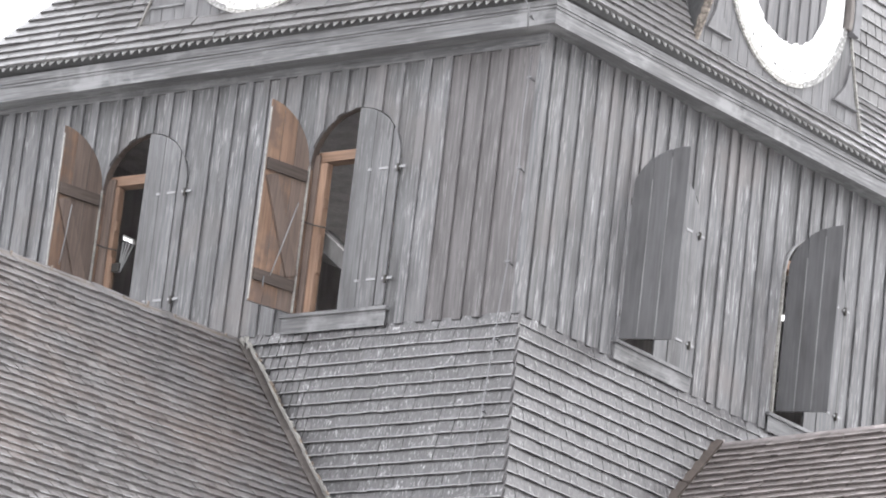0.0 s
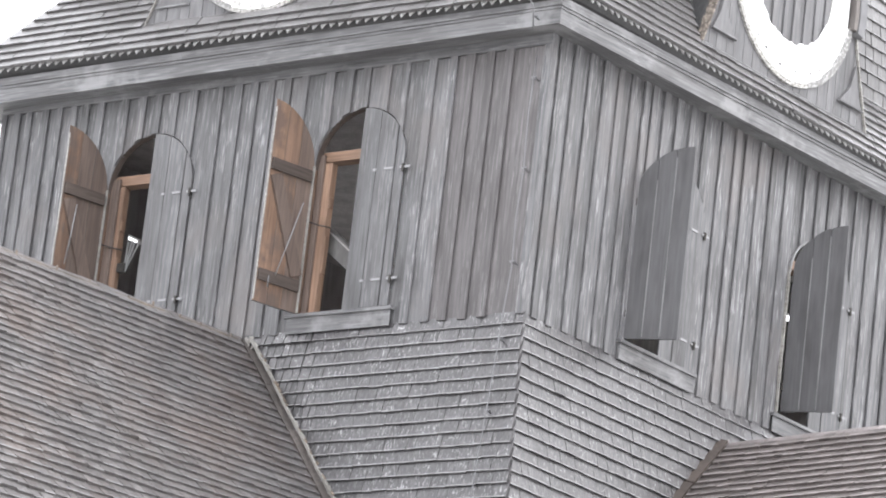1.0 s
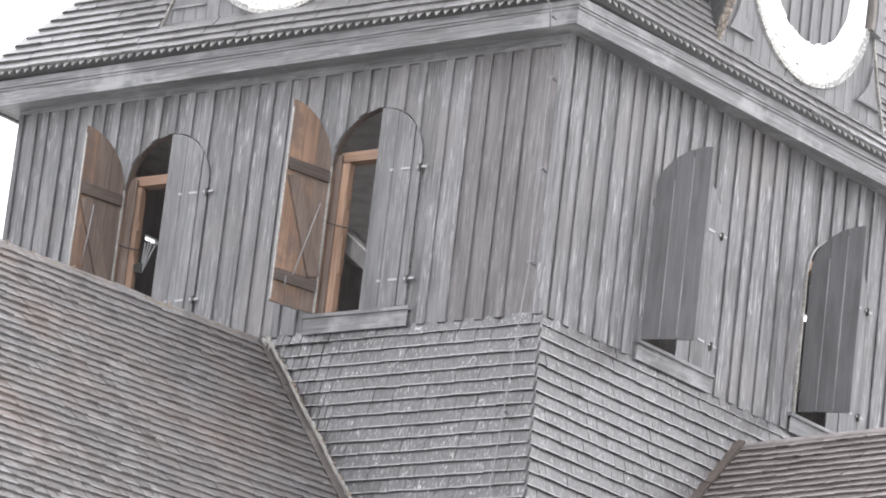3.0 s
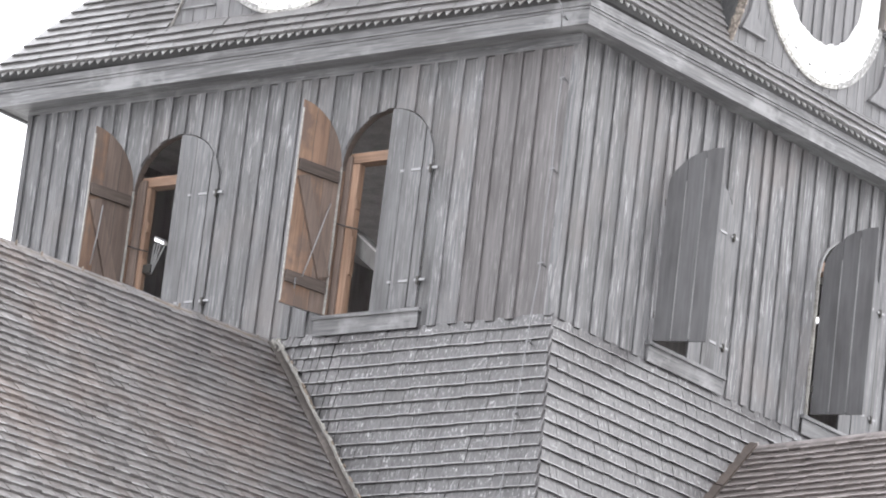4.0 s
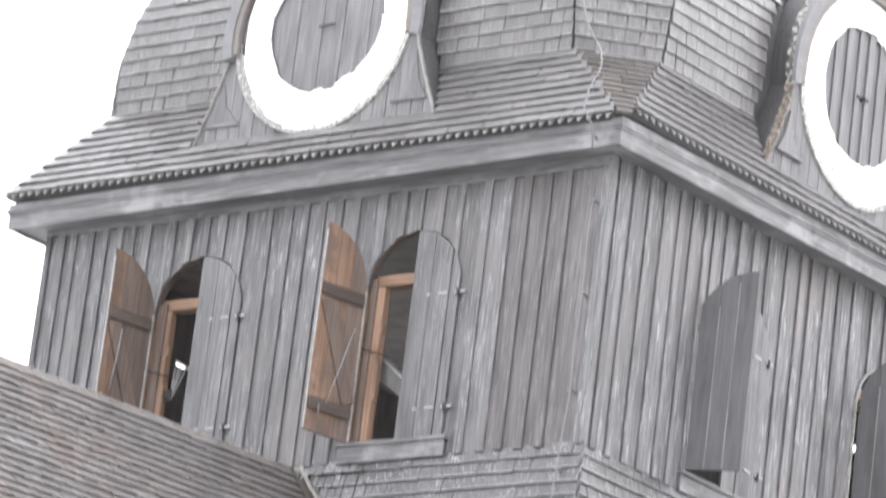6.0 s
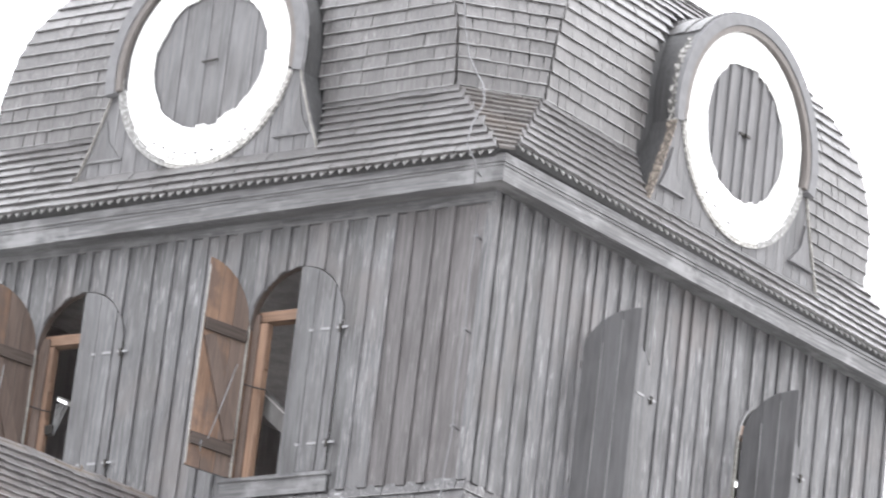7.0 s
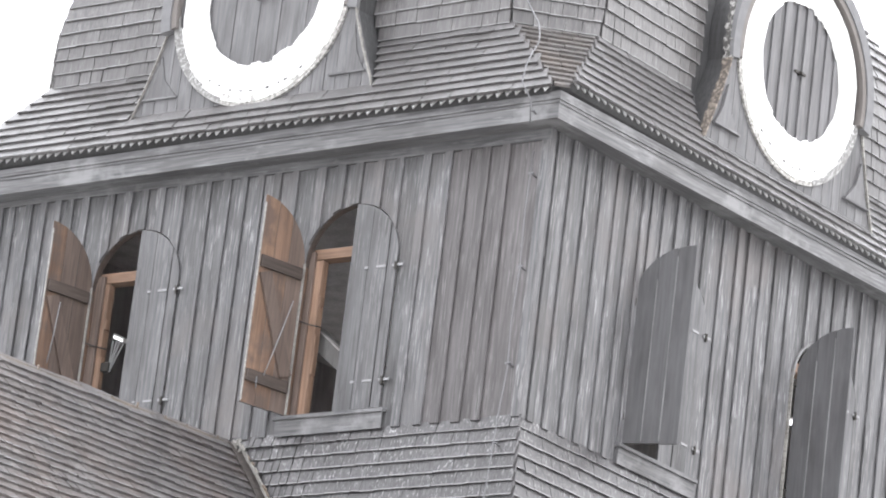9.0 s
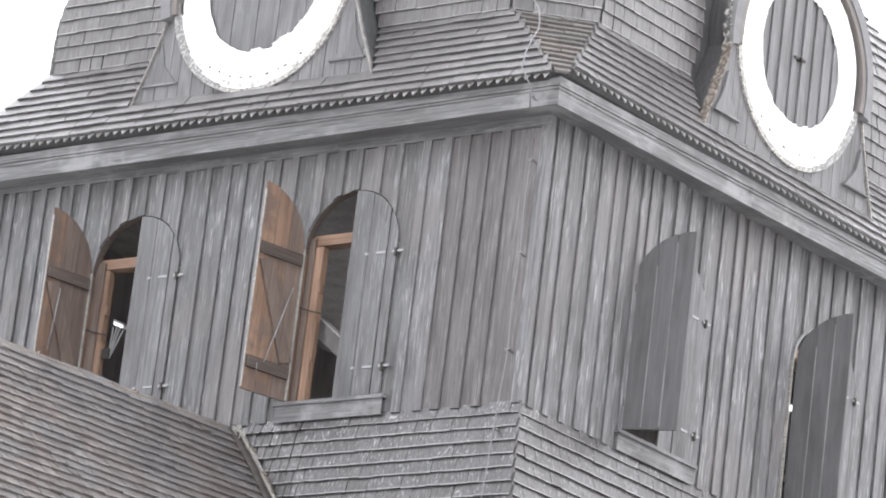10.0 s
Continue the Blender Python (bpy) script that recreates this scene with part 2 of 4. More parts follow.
def mesh(name, verts, faces, mats, face_mats=None, smooth=False):
    me = bpy.data.meshes.new(name)
    me.from_pydata([tuple(v) for v in verts], [], faces)
    for m in (mats if isinstance(mats, (list, tuple)) else [mats]):
        me.materials.append(m)
    if face_mats is not None:
        me.polygons.foreach_set("material_index", face_mats)
    if smooth:
        me.polygons.foreach_set("use_smooth", [True] * len(me.polygons))
    bm = bmesh.new()
    bm.from_mesh(me)
    bmesh.ops.recalc_face_normals(bm, faces=bm.faces)
    bm.to_mesh(me)
    bm.free()
    return me


def thing(name, label, category, group="", kind="", m=None):
    ob = new(name)
    ob.empty_display_size = 0.2
    ob.matrix_world = T0 @ (m or Matrix())
    return tagged(ob, label, category, group, kind)


def part(name, me, parent, label="", kind=""):
    ob = new(name, me)
    ob.parent = parent
    return tagged(ob, label, "", "", kind)


def box_data(x0, x1, y0, y1, z0, z1, c=0.0):
    """A box, its long edges broken by a small chamfer c along z."""
    if c <= 0:
        v = [(x, y, z) for z in (z0, z1) for x, y in ((x0, y0), (x1, y0), (x1, y1), (x0, y1))]
        return v, [(0, 3, 2, 1), (4, 5, 6, 7), (0, 1, 5, 4), (1, 2, 6, 5), (2, 3, 7, 6), (3, 0, 4, 7)]
    ring = [(x0 + c, y0), (x1 - c, y0), (x1, y0 + c), (x1, y1 - c), (x1 - c, y1), (x0 + c, y1), (x0, y1 - c), (x0, y0 + c)]
    v = [(x, y, z) for z in (z0, z1) for x, y in ring]
    f = [tuple(range(7, -1, -1)), tuple(range(8, 16))] + [(i, (i + 1) % 8, 8 + (i + 1) % 8, 8 + i) for i in range(8)]
    return v, f


def box(name, x0, x1, y0, y1, z0, z1, mat, c=0.0):
    return mesh(name, *box_data(x0, x1, y0, y1, z0, z1, c), mat)


def bar(name, a, b, w, h, mat, up=(0, 0, 1)):
    """A squared bar from a to b, w wide and h high."""
    a, b = Vector(a), Vector(b)
    d = (b - a).normalized()
    s = d.cross(Vector(up)).normalized()
    u = s.cross(d).normalized()
    v = []
    for p in (a, b):
        for i, j in ((-1, -1), (1, -1), (1, 1), (-1, 1)):
            v.append(p + s * (w / 2 * i) + u * (h / 2 * j))
    return mesh(name, v, [(0, 3, 2, 1), (4, 5, 6, 7), (0, 1, 5, 4), (1, 2, 6, 5), (2, 3, 7, 6), (3, 0, 4, 7)], mat)


def tube(name, pts, radius, mat, sides=6):
    v, f = [], []
    pts = [Vector(p) for p in pts]
    for i, p in enumerate(pts):
        d = (pts[min(i + 1, len(pts) - 1)] - pts[max(i - 1, 0)]).normalized()
        s = d.orthogonal().normalized()
        u = d.cross(s)
        for k in range(sides):
            a = 2 * math.pi * k / sides
            v.append(p + (s * math.cos(a) + u * math.sin(a)) * radius)
    for i in range(len(pts) - 1):
        for k in range(sides):
            f.append((i * sides + k, i * sides + (k + 1) % sides, (i + 1) * sides + (k + 1) % sides, (i + 1) * sides + k))
    f.append(tuple(range(sides - 1, -1, -1)))
    f.append(tuple(range((len(pts) - 1) * sides, len(pts) * sides)))
    return mesh(name, v, f, mat, smooth=True)


def slab_between(name, us, lo, hi, y0, y1, mats, back=0):
    """An upright board in the xz plane between two curves lo(u) and hi(u), from y0 (outer) to y1; back: material of the inner face."""
    v, f, fm = [], [], []
    n = len(us)
    for u in us:
        v += [(u, y0, lo(u)), (u, y0, hi(u)), (u, y1, hi(u)), (u, y1, lo(u))]
    for i in range(n - 1):
        a, b = 4 * i, 4 * i + 4
        f += [(a, b, b + 1, a + 1), (a + 1, b + 1, b + 2, a + 2), (a + 2, b + 2, b + 3, a + 3), (a + 3, b + 3, b, a)]
        fm += [0, 0, back, 0]
    f += [(0, 1, 2, 3), (4 * n - 4, 4 * n - 1, 4 * n - 2, 4 * n - 3)]
    fm += [0, 0]
    return mesh(name, v, f, mats, fm)


def spaced(a, b, n):
    return [a + (b - a) * i / n for i in range(n + 1)]


EAST = pose(0, 0, 0, 0, 0, 90)  # turns the south side's drawing onto the east side: u -> y, outward -> +x

# ---- sizes ----
W = 7.353
OPEN_HALF, SILL, SPRING = 0.60, -0.27, 1.30
WALL_TOP, WALL_BOT = 2.33, -0.46
ARCH_S, ARCH_E = 1.0, 0.82  # rise of the arches against their half width
CENTRES = (2.262, 5.09)
OPENINGS_S = [-c for c in CENTRES]
OPENINGS_E = list(CENTRES)

# ---- ground and closing walls ----
# unseen ground, made pale to bounce light up onto the undersides
g = mesh("ground", [(-3000, -3000, 0), (3000, -3000, 0), (3000, 3000, 0), (-3000, 3000, 0)], [(0, 1, 2, 3)], M_BOUNCE)
tagged(new("ground", g), "unseen pale ground round the church that bounces light", "ground", kind="structure")


def plain(name, label, category, me):
    ob = new(name, me)
    ob.matrix_world = T0
    return tagged(ob, label, category, kind="structure")


def wall_with_holes(name, u0, u1, z0, z1, holes, y0, y1, mat):
    """One wall in the xz plane; holes: (u0, u1, z0, z1)."""
    us = sorted({u0, u1, *[h[0] for h in holes], *[h[1] for h in holes]})
    zs = sorted({z0, z1, *[h[2] for h in holes], *[h[3] for h in holes]})
    v, f = [], []
    for i in range(len(us) - 1):
        for j in range(len(zs) - 1):
            cu, cz = (us[i] + us[i + 1]) / 2, (zs[j] + zs[j + 1]) / 2
            if any(h[0] < cu < h[1] and h[2] < cz < h[3] for h in holes):
                continue
            bv, bf = box_data(us[i], us[i + 1], y0, y1, zs[j], zs[j + 1])
            k = len(v)
            v += bv
            f += [tuple(q + k for q in p) for p in bf]
    return mesh(name, v, f, mat)


# far walls of the bell chamber, with the slots through which daylight shows
# unseen lower openings are added to brighten the chamber
plain("wall_north", "dark inner board wall of the bell chamber", "wall",
      wall_with_holes("wall_north", -W, 0, -0.52, 2.45, [(-1.94, -1.76, 1.69, 1.775), (-5.69, -4.49, -0.27, 1.3)], W - 0.06, W, M_INNER))
w = plain("wall_west", "dark inner board wall of the bell chamber", "wall",
          wall_with_holes("wall_west", 0.0, W - 0.06, -0.52, 2.45, [(2.15, 2.37, 1.575, 1.635), (1.66, 2.86, -0.27, 0.6), (4.49, 5.69, -0.27, 1.0)], 0, 0.06, M_INNER))
w.matrix_world = T0 @ pose(-W, 0, 0, 0, 0, 90) @ pose(0, -0.06, 0)
plain("floor", "dark plank floor of the bell chamber", "floor", box("floor", -W + 0.06, -0.05, 0.05, W - 0.06, -0.52, -0.42, M_INNER))
plain("ceiling", "dark plank ceiling of the bell chamber", "ceiling", box("ceiling", -W + 0.06, -0.05, 0.05, W - 0.06, 2.36, 2.42, M_INNER))
plain("wall_shaft", "plastered lower shaft of the tower", "wall", box("wall_shaft", -W + 0.1, -0.1, 0.1, W - 0.1, -Z, -0.53, M_PLASTER))


# ---- board walls of the belfry ----
# where the battens begin, counted from the corner
JOINTS_S = (0.419, 0.659, 0.907, 1.128, 1.394, 1.734, 1.975, 2.239, 2.461, 2.713, 3.066, 3.29, 3.516, 3.737, 3.952, 4.214, 4.564, 4.83, 5.059, 5.282, 5.523, 5.877, 6.089, 6.267, 6.473, 6.67, 6.916, 7.082)
JOINTS_E = (0.099, 0.348, 0.618, 0.871, 1.126, 1.355, 1.586, 1.731, 1.945, 2.18, 2.43, 2.688, 3.019, 3.282, 3.476, 3.744, 3.982, 4.263, 4.632, 4.877, 5.113, 5.364, 5.64, 5.933, 6.208, 6.46, 6.71, 6.97)


def board_wall(name, label, sign, holes, m, rise, head):
    """Vertical boards with battens over their joints; sign: -1 when the wall runs from the corner to -u."""
    top = thing(name, label, "wall", kind="structure", m=m)
    rng = random.Random(11 if sign < 0 else 12)
    edges = [0.0] + [e + 0.05 for e in (JOINTS_S if sign < 0 else JOINTS_E)] + [W]
    strips = [(a, b, False) for a, b in zip(edges, edges[1:])]
    for e in edges[1:-1]:
        strips.append((e - 0.05, e + rng.uniform(0.04, 0.065), True))
    strips += [(-0.0545 if sign < 0 else -0.0265, 0.045, True), (W - 0.07, W, True)]
    for a, b, front in strips:
        y0, y1 = (-0.052, -0.0285) if front else (-0.026, 0.0)
        y0 -= rng.uniform(0, 0.005) * (1 if front else 0.3)
        nm = "batten" if front else "board"
        if sign < 0:
            a, b = -b, -a
        # a few darker, browner boards stand near the corner
        mat = M_BROWNBOARD if sign < 0 and -1.15 < (a + b) / 2 < -0.1 else M_BOARD
        zt = head - (0.0 if front else 0.002)
        zb = WALL_BOT - rng.uniform(0.008, 0.02)
        # split the board's width where an opening begins or ends
        cuts = sorted({a, b, *[c + s * OPEN_HALF for c in holes for s in (-1, 1) if a < c + s * OPEN_HALF < b]})
        for p, q in zip(cuts, cuts[1:]):
            mid = (p + q) / 2
            hole = next((c for c in holes if abs(mid - c) < OPEN_HALF), None)
            if hole is None:
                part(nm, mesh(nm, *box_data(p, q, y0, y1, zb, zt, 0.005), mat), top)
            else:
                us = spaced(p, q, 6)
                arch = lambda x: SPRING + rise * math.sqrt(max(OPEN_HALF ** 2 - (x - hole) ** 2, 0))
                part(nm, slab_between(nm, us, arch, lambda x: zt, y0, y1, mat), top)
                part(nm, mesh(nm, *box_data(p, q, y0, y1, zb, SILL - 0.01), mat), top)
    return top


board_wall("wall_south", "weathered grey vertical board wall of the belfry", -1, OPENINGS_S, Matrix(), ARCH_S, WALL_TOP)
board_wall("wall_east", "weathered grey vertical board wall of the belfry", 1, OPENINGS_E, EAST, ARCH_E, 2.575)

# ---- cornice under the roof ----
WEST, NORTH = pose(-W, 0, 0, 0, 0, -90), pose(-W, W, 0, 0, 0, 180)
for side, sg, mt in ((Matrix(), -1, M_TRIM), (EAST, 1, M_TRIM), (WEST, -1, M_TRIM), (NORTH, -1, M_TRIM)):
    a, b = (-W, 0) if sg < 0 else (0, W)
    # the eave has settled: it falls to the west and rises to the north
    lean = {0: -0.46, 1: -0.945}.get((Matrix(), EAST, WEST, NORTH).index(side), 0.0)
    c = thing("trim", "weathered grey boarded cornice along the eave", "cornice", kind="structure", m=side @ pose(0, 0, 2.5 - (0.057 if side == WEST else 0.0)) @ pose(0, 0, 0, 0, lean, 0) @ pose(0, 0, -2.5))
    if side != EAST:
        fz = thing("trim", "weathered grey frieze board at the head of the wall", "frieze", kind="structure", m=side)
        part("frieze", box("frieze", a, b + (0.0535 if side == Matrix() else 0.0), -0.0535, 0.0, WALL_TOP + 0.001, 2.448, mt), fz)

    def mitred(name, o0, o1, z0, z1):
        v = [(a - o, -o, z) for z in (z0, z1) for o in (o0, o1)] + [(b + o, -o, z) for z in (z0, z1) for o in (o0, o1)]
        f = [(0, 1, 5, 4), (2, 6, 7, 3), (1, 3, 7, 5), (0, 4, 6, 2), (0, 2, 3, 1), (4, 5, 7, 6)]
        return part(name, mesh(name, v, f, mt), c)

    mitred("soffit", 0.0, 0.30, 2.45, 2.47)
    mitred("fascia", 0.285, 0.325, 2.425, 2.58)
    mitred("moulding", 0.22, 0.338, 2.58, 2.605)
    mitred("moulding", 0.22, 0.35, 2.61, 2.645)
    if side == EAST:
        mitred("moulding", 0.2, 0.31, 2.649, 2.72)
    mitred("backing", 0.16, 0.19 if side == EAST else 0.335, 2.645, 2.80 if side == EAST else 2.70)


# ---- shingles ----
SHEEN_F = [(3, 2, 1, 0), (4, 5, 9, 8), (8, 9, 6, 7), (0, 1, 5, 4), (1, 2, 6, 9, 5), (3, 0, 4, 8, 7)]
SHEEN_M = [0, 1, 0, 0, 0, 0]


def shingle_mesh(name, mat, seed, point=False, butt=None, worn=0.21, half=0.49, rough=1.0):
    """One split shingle: unit wide, unit long up the slope, thick at its butt; worn: reach of the painted pale sheen.
    """
    r = random.Random(seed)
    j = [r.uniform(-0.012, 0.012) * rough for _ in range(4)]
    gl, gr = half - r.choice((0.0, 0.0, 0.03)) * rough, half - r.choice((0.0, 0.005, 0.02)) * rough
    b0, b1 = r.uniform(-0.012, 0.012), r.uniform(-0.012, 0.012)
    if point:
        v = [(-0.5, 0.75, 0.004), (0, 0, 0.004), (0.5, 0.75, 0.004), (0.5, 1, -0.004), (-0.5, 1, -0.004),
             (-0.5, 0.75, 0.026), (0, 0, 0.026), (0.5, 0.75, 0.026), (0.5, 1, 0.004), (-0.5, 1, 0.004)]
        f = [(4, 3, 2, 1, 0), (5, 6, 7, 8, 9), (0, 1, 6, 5), (1, 2, 7, 6), (2, 3, 8, 7), (3, 4, 9, 8), (4, 0, 5, 9)]
    else:
        v = [(-gl + j[0], b0, 0.003), (gr + j[1], b1, 0.003), (half + j[2], 1, -0.004), (-half + j[3], 1, -0.004),
             (-gl + j[0], b0, 0.034 + j[1] * 0.25), (gr + j[1], b1, 0.034 + j[0] * 0.25), (half + j[2], 1, 0.003), (-half + j[3], 1, 0.003)]
        f = [(3, 2, 1, 0), (4, 5, 6, 7), (0, 1, 5, 4), (1, 2, 6, 5), (2, 3, 7, 6), (3, 0, 4, 7)]
    if butt is None:
        return mesh(name, v, f, mat)
    return mesh(name, v + [(-half, worn, 0.034 - 0.031 * worn), (half, worn, 0.034 - 0.031 * worn)], SHEEN_F, [mat, butt], SHEEN_M)


SHEEN_BUTT, SHEEN_ARM = (M_BUTT, 0.055), (M_ARMEDGE, 0.21)  # painted pale sheen on the butts, and how far up it reaches
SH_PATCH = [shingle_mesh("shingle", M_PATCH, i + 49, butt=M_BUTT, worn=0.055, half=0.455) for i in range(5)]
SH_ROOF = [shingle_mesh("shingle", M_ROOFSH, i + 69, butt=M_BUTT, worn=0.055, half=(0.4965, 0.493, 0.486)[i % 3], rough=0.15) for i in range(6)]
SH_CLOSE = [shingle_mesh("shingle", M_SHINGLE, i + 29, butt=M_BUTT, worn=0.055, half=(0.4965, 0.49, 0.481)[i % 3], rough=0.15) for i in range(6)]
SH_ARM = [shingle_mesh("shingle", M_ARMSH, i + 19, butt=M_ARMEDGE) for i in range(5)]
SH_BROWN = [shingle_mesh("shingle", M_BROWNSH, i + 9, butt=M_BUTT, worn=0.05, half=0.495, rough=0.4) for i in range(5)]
UNIT = np.array([(-0.49, 0, 0.003), (0.49, 0, 0.003), (0.49, 1, -0.004), (-0.49, 1, -0.004), (-0.49, 0, 0.034), (0.49, 0, 0.034), (0.49, 1, 0.003), (-0.49, 1, 0.003)])
UNIT_F = [(3, 2, 1, 0), (4, 5, 6, 7), (0, 1, 5, 4), (1, 2, 6, 5), (2, 3, 7, 6), (3, 0, 4, 7)]


def course(a, b, up, length, rng, width=0.125, gaps=(), jitter=0.004, thick=1.0, hips=None, wave=0.0):
    """Poses of the shingles of one course whose butts run from a to b; gaps: stretches along it that stay bare;
    hips: the ways in which the edges at a and b run on to the next course; wave: how far the course wavers."""
    a, b, up = Vector(a), Vector(b), Vector(up)
    rise = up.length
    up = up.normalized()
    u = (b - a).normalized()
    up = (up - u * up.dot(u)).normalized()
    n = u.cross(up).normalized()
    total, out = (b - a).length, []
    stretches, s = [], 0.0
    for g0, g1 in sorted(gaps):
        if g0 > s:
            stretches.append((s, min(g0, total)))
        s = max(s, g1)
    if s < total:
        stretches.append((s, total))
    ph = rng.uniform(0, 50)
    for s0, s1 in stretches:
        x = s0
        while x < s1 - 1e-4:
            w = width * rng.choice((0.6, 0.8, 1.0, 1.0, 1.2, 1.45)) * rng.uniform(0.9, 1.1)
            if s1 - x - w < width * 0.4:
                w = s1 - x
            mid = x + w / 2
            p = a + u * mid + up * (rng.uniform(-jitter, jitter) + wave * noise.noise((mid * 1.3, ph, 0))) + n * rng.uniform(0.0, 0.005)
            v = up * length
            if hips is not None:
                for way, dist in ((hips[0], mid), (hips[1], total - mid)):
                    lean = max(0.0, 1 - dist / 0.45) ** 2
                    v += u * (way.dot(u) / rise * length * lean)
            m = Matrix((u * w, v, n * thick)).transposed().to_4x4()
            m.translation = p
            out.append(m)
            x += w
    return out


def lay(parent, poses, kinds, stuff_mat, rng, inside=None, most=290, butt=None):
    """Lay shingles: those inside a stretch of the plan as pieces, the rest as one joined sheet."""
    square = lambda m: abs(m.col[0].xyz.normalized().dot(m.col[1].xyz.normalized())) < 1e-3
    near = [m for m in poses if (inside is None or inside(m.translation)) and square(m)]
    if len(near) > most:
        step = len(near) / most
        keep = {id(near[int(i * step)]) for i in range(most)}
    else:
        keep = {id(m) for m in near}
    v, f = [], []
    for m in poses:
        if id(m) in keep:
            ob = new("shingle", rng.choice(kinds))
            ob.parent = parent
            ob.matrix_local = m
        else:
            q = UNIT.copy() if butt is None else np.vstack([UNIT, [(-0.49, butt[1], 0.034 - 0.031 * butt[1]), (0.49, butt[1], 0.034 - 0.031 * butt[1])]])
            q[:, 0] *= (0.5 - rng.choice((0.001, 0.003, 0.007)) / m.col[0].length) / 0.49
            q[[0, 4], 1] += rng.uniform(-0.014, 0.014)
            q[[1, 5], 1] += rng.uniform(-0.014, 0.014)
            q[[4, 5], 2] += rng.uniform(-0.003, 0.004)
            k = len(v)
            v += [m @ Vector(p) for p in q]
            f += [tuple(i + k for i in p) for p in (UNIT_F if butt is None else SHEEN_F)]
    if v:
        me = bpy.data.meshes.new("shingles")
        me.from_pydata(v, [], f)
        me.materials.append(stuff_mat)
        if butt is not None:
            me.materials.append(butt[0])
            me.polygons.foreach_set("material_index", SHEEN_M * (len(f) // 6))
        part("shingles", me, parent, kind="stuff")


# ---- the shingled skirt below the boards ----
def skirt_out(z):
    return 0.012 + 0.10 * max(0.0, WALL_BOT - z)


NAVE_X, NAVE_Z, NAVE_T = -3.50, -0.52, math.tan(radians(50.7))
ARM_Y, ARM_Z, ARM_T = 3.60, -0.85, math.tan(radians(44.5))
LOW = -3.6
PATCH_U = -2.61
for nm, m, sg in (("south", Matrix(), -1), ("east", EAST, 1)):
    sk = thing("skirt_wall", "grey weathered wood-shingled skirt wall under the belfry", "shingled wall", kind="structure", m=m)
    rng = random.Random(21 + sg)
    a0, b0 = (-W, 0) if sg < 0 else (0, W)
    v = [(a0 - skirt_out(z) + 0.02, 0.02 - skirt_out(z), z) for z in (WALL_BOT, LOW)] + [(b0 + skirt_out(z) - 0.02, 0.02 - skirt_out(z), z) for z in (WALL_BOT, LOW)]
    v += [(a0, 0.12, z) for z in (WALL_BOT, LOW)] + [(b0, 0.12, z) for z in (WALL_BOT, LOW)]
    part("sheathing", mesh("sheathing", v, [(0, 1, 3, 2), (0, 2, 6, 4), (1, 5, 7, 3), (0, 4, 5, 1), (2, 3, 7, 6), (4, 6, 7, 5)], M_DARK), sk)
    poses, narrow, z = [], [], WALL_BOT - 0.115
    while z > LOW:
        # the first course laps over the feet of the boards
        o = skirt_out(z) + (0.011 if z > WALL_BOT - 0.12 else 0.0)
        a, b = (a0 - o, b0 + o + 0.038) if sg < 0 else (a0 - o - 0.004, b0 + o)
        if sg < 0 and z < NAVE_Z + 0.15:
            a = max(a, NAVE_X + (NAVE_Z - z) / NAVE_T - 0.25)
        if sg > 0 and z < ARM_Z:
            b = min(b, ARM_Y - (ARM_Z - z) / ARM_T + 0.25)
        if b - a > 0.1:
            ln = 0.24 if z < WALL_BOT - 0.2 else 0.13
            # a patched strip of narrow shingles runs down beside the nave roof
            cut = PATCH_U + 0.26 * (WALL_BOT - z) if sg < 0 else a
            if cut > a:
                narrow += course((a, -o, z), (cut, -o, z), (0, 0.10, 1), ln, rng, 0.105, thick=1.2)
            poses += course((cut, -o, z), (b, -o, z), (0, 0.10, 1), ln, rng, 0.2 if sg < 0 else 0.17, thick=(1.25 if sg < 0 else 1.4) if z < WALL_BOT - 0.12 else 0.9, jitter=0.004)
        z -= 0.14
    lay(sk, poses, SH_CLOSE, M_SHINGLES, rng, lambda p: p.z > -2.4, most=180 if sg < 0 else 290, butt=SHEEN_BUTT)
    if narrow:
        lay(sk, narrow, SH_PATCH, M_SHINGLES, rng, lambda p: p.z > -2.0, most=120, butt=SHEEN_BUTT)

# ---- the bell-shaped tower roof ----
PROFILE = [(-0.42, 2.715, 0.115), (-0.19, 3.18, 0.36), (0.045, 3.65, 0.62), (0.02, 3.9, 0.65), (0.0, 4.25, 0.69), (0.01, 4.65, 0.80), (0.06, 4.95, 0.87),
           (0.14, 5.15, 0.92), (0.23, 5.35, 0.96), (0.36, 5.55, 1.0), (0.54, 5.79, 1.05), (0.78, 6.03, 1.1), (1.15, 6.27, 1.1), (1.7, 6.47, 0.9), (2.3, 6.6, 0.7), (2.9, 6.68, 0.45)]


def along(s):
    """(inset, height, corner cut) at the distance s up the profile."""
    for p, q in zip(PROFILE, PROFILE[1:]):
        d = math.hypot(q[0] - p[0], q[1] - p[1])
        if s <= d:
            return tuple(x + (y - x) * s / d for x, y in zip(p, q))
        s -= d
    return PROFILE[-1]


def octagon(d, z, m):
    return [(-d - m, d, z), (-d, d + m, z), (-d, W - d - m, z), (-d - m, W - d, z), (-W + d + m, W - d, z), (-W + d, W - d - m, z), (-W + d, d + m, z), (-W + d + m, d, z)]


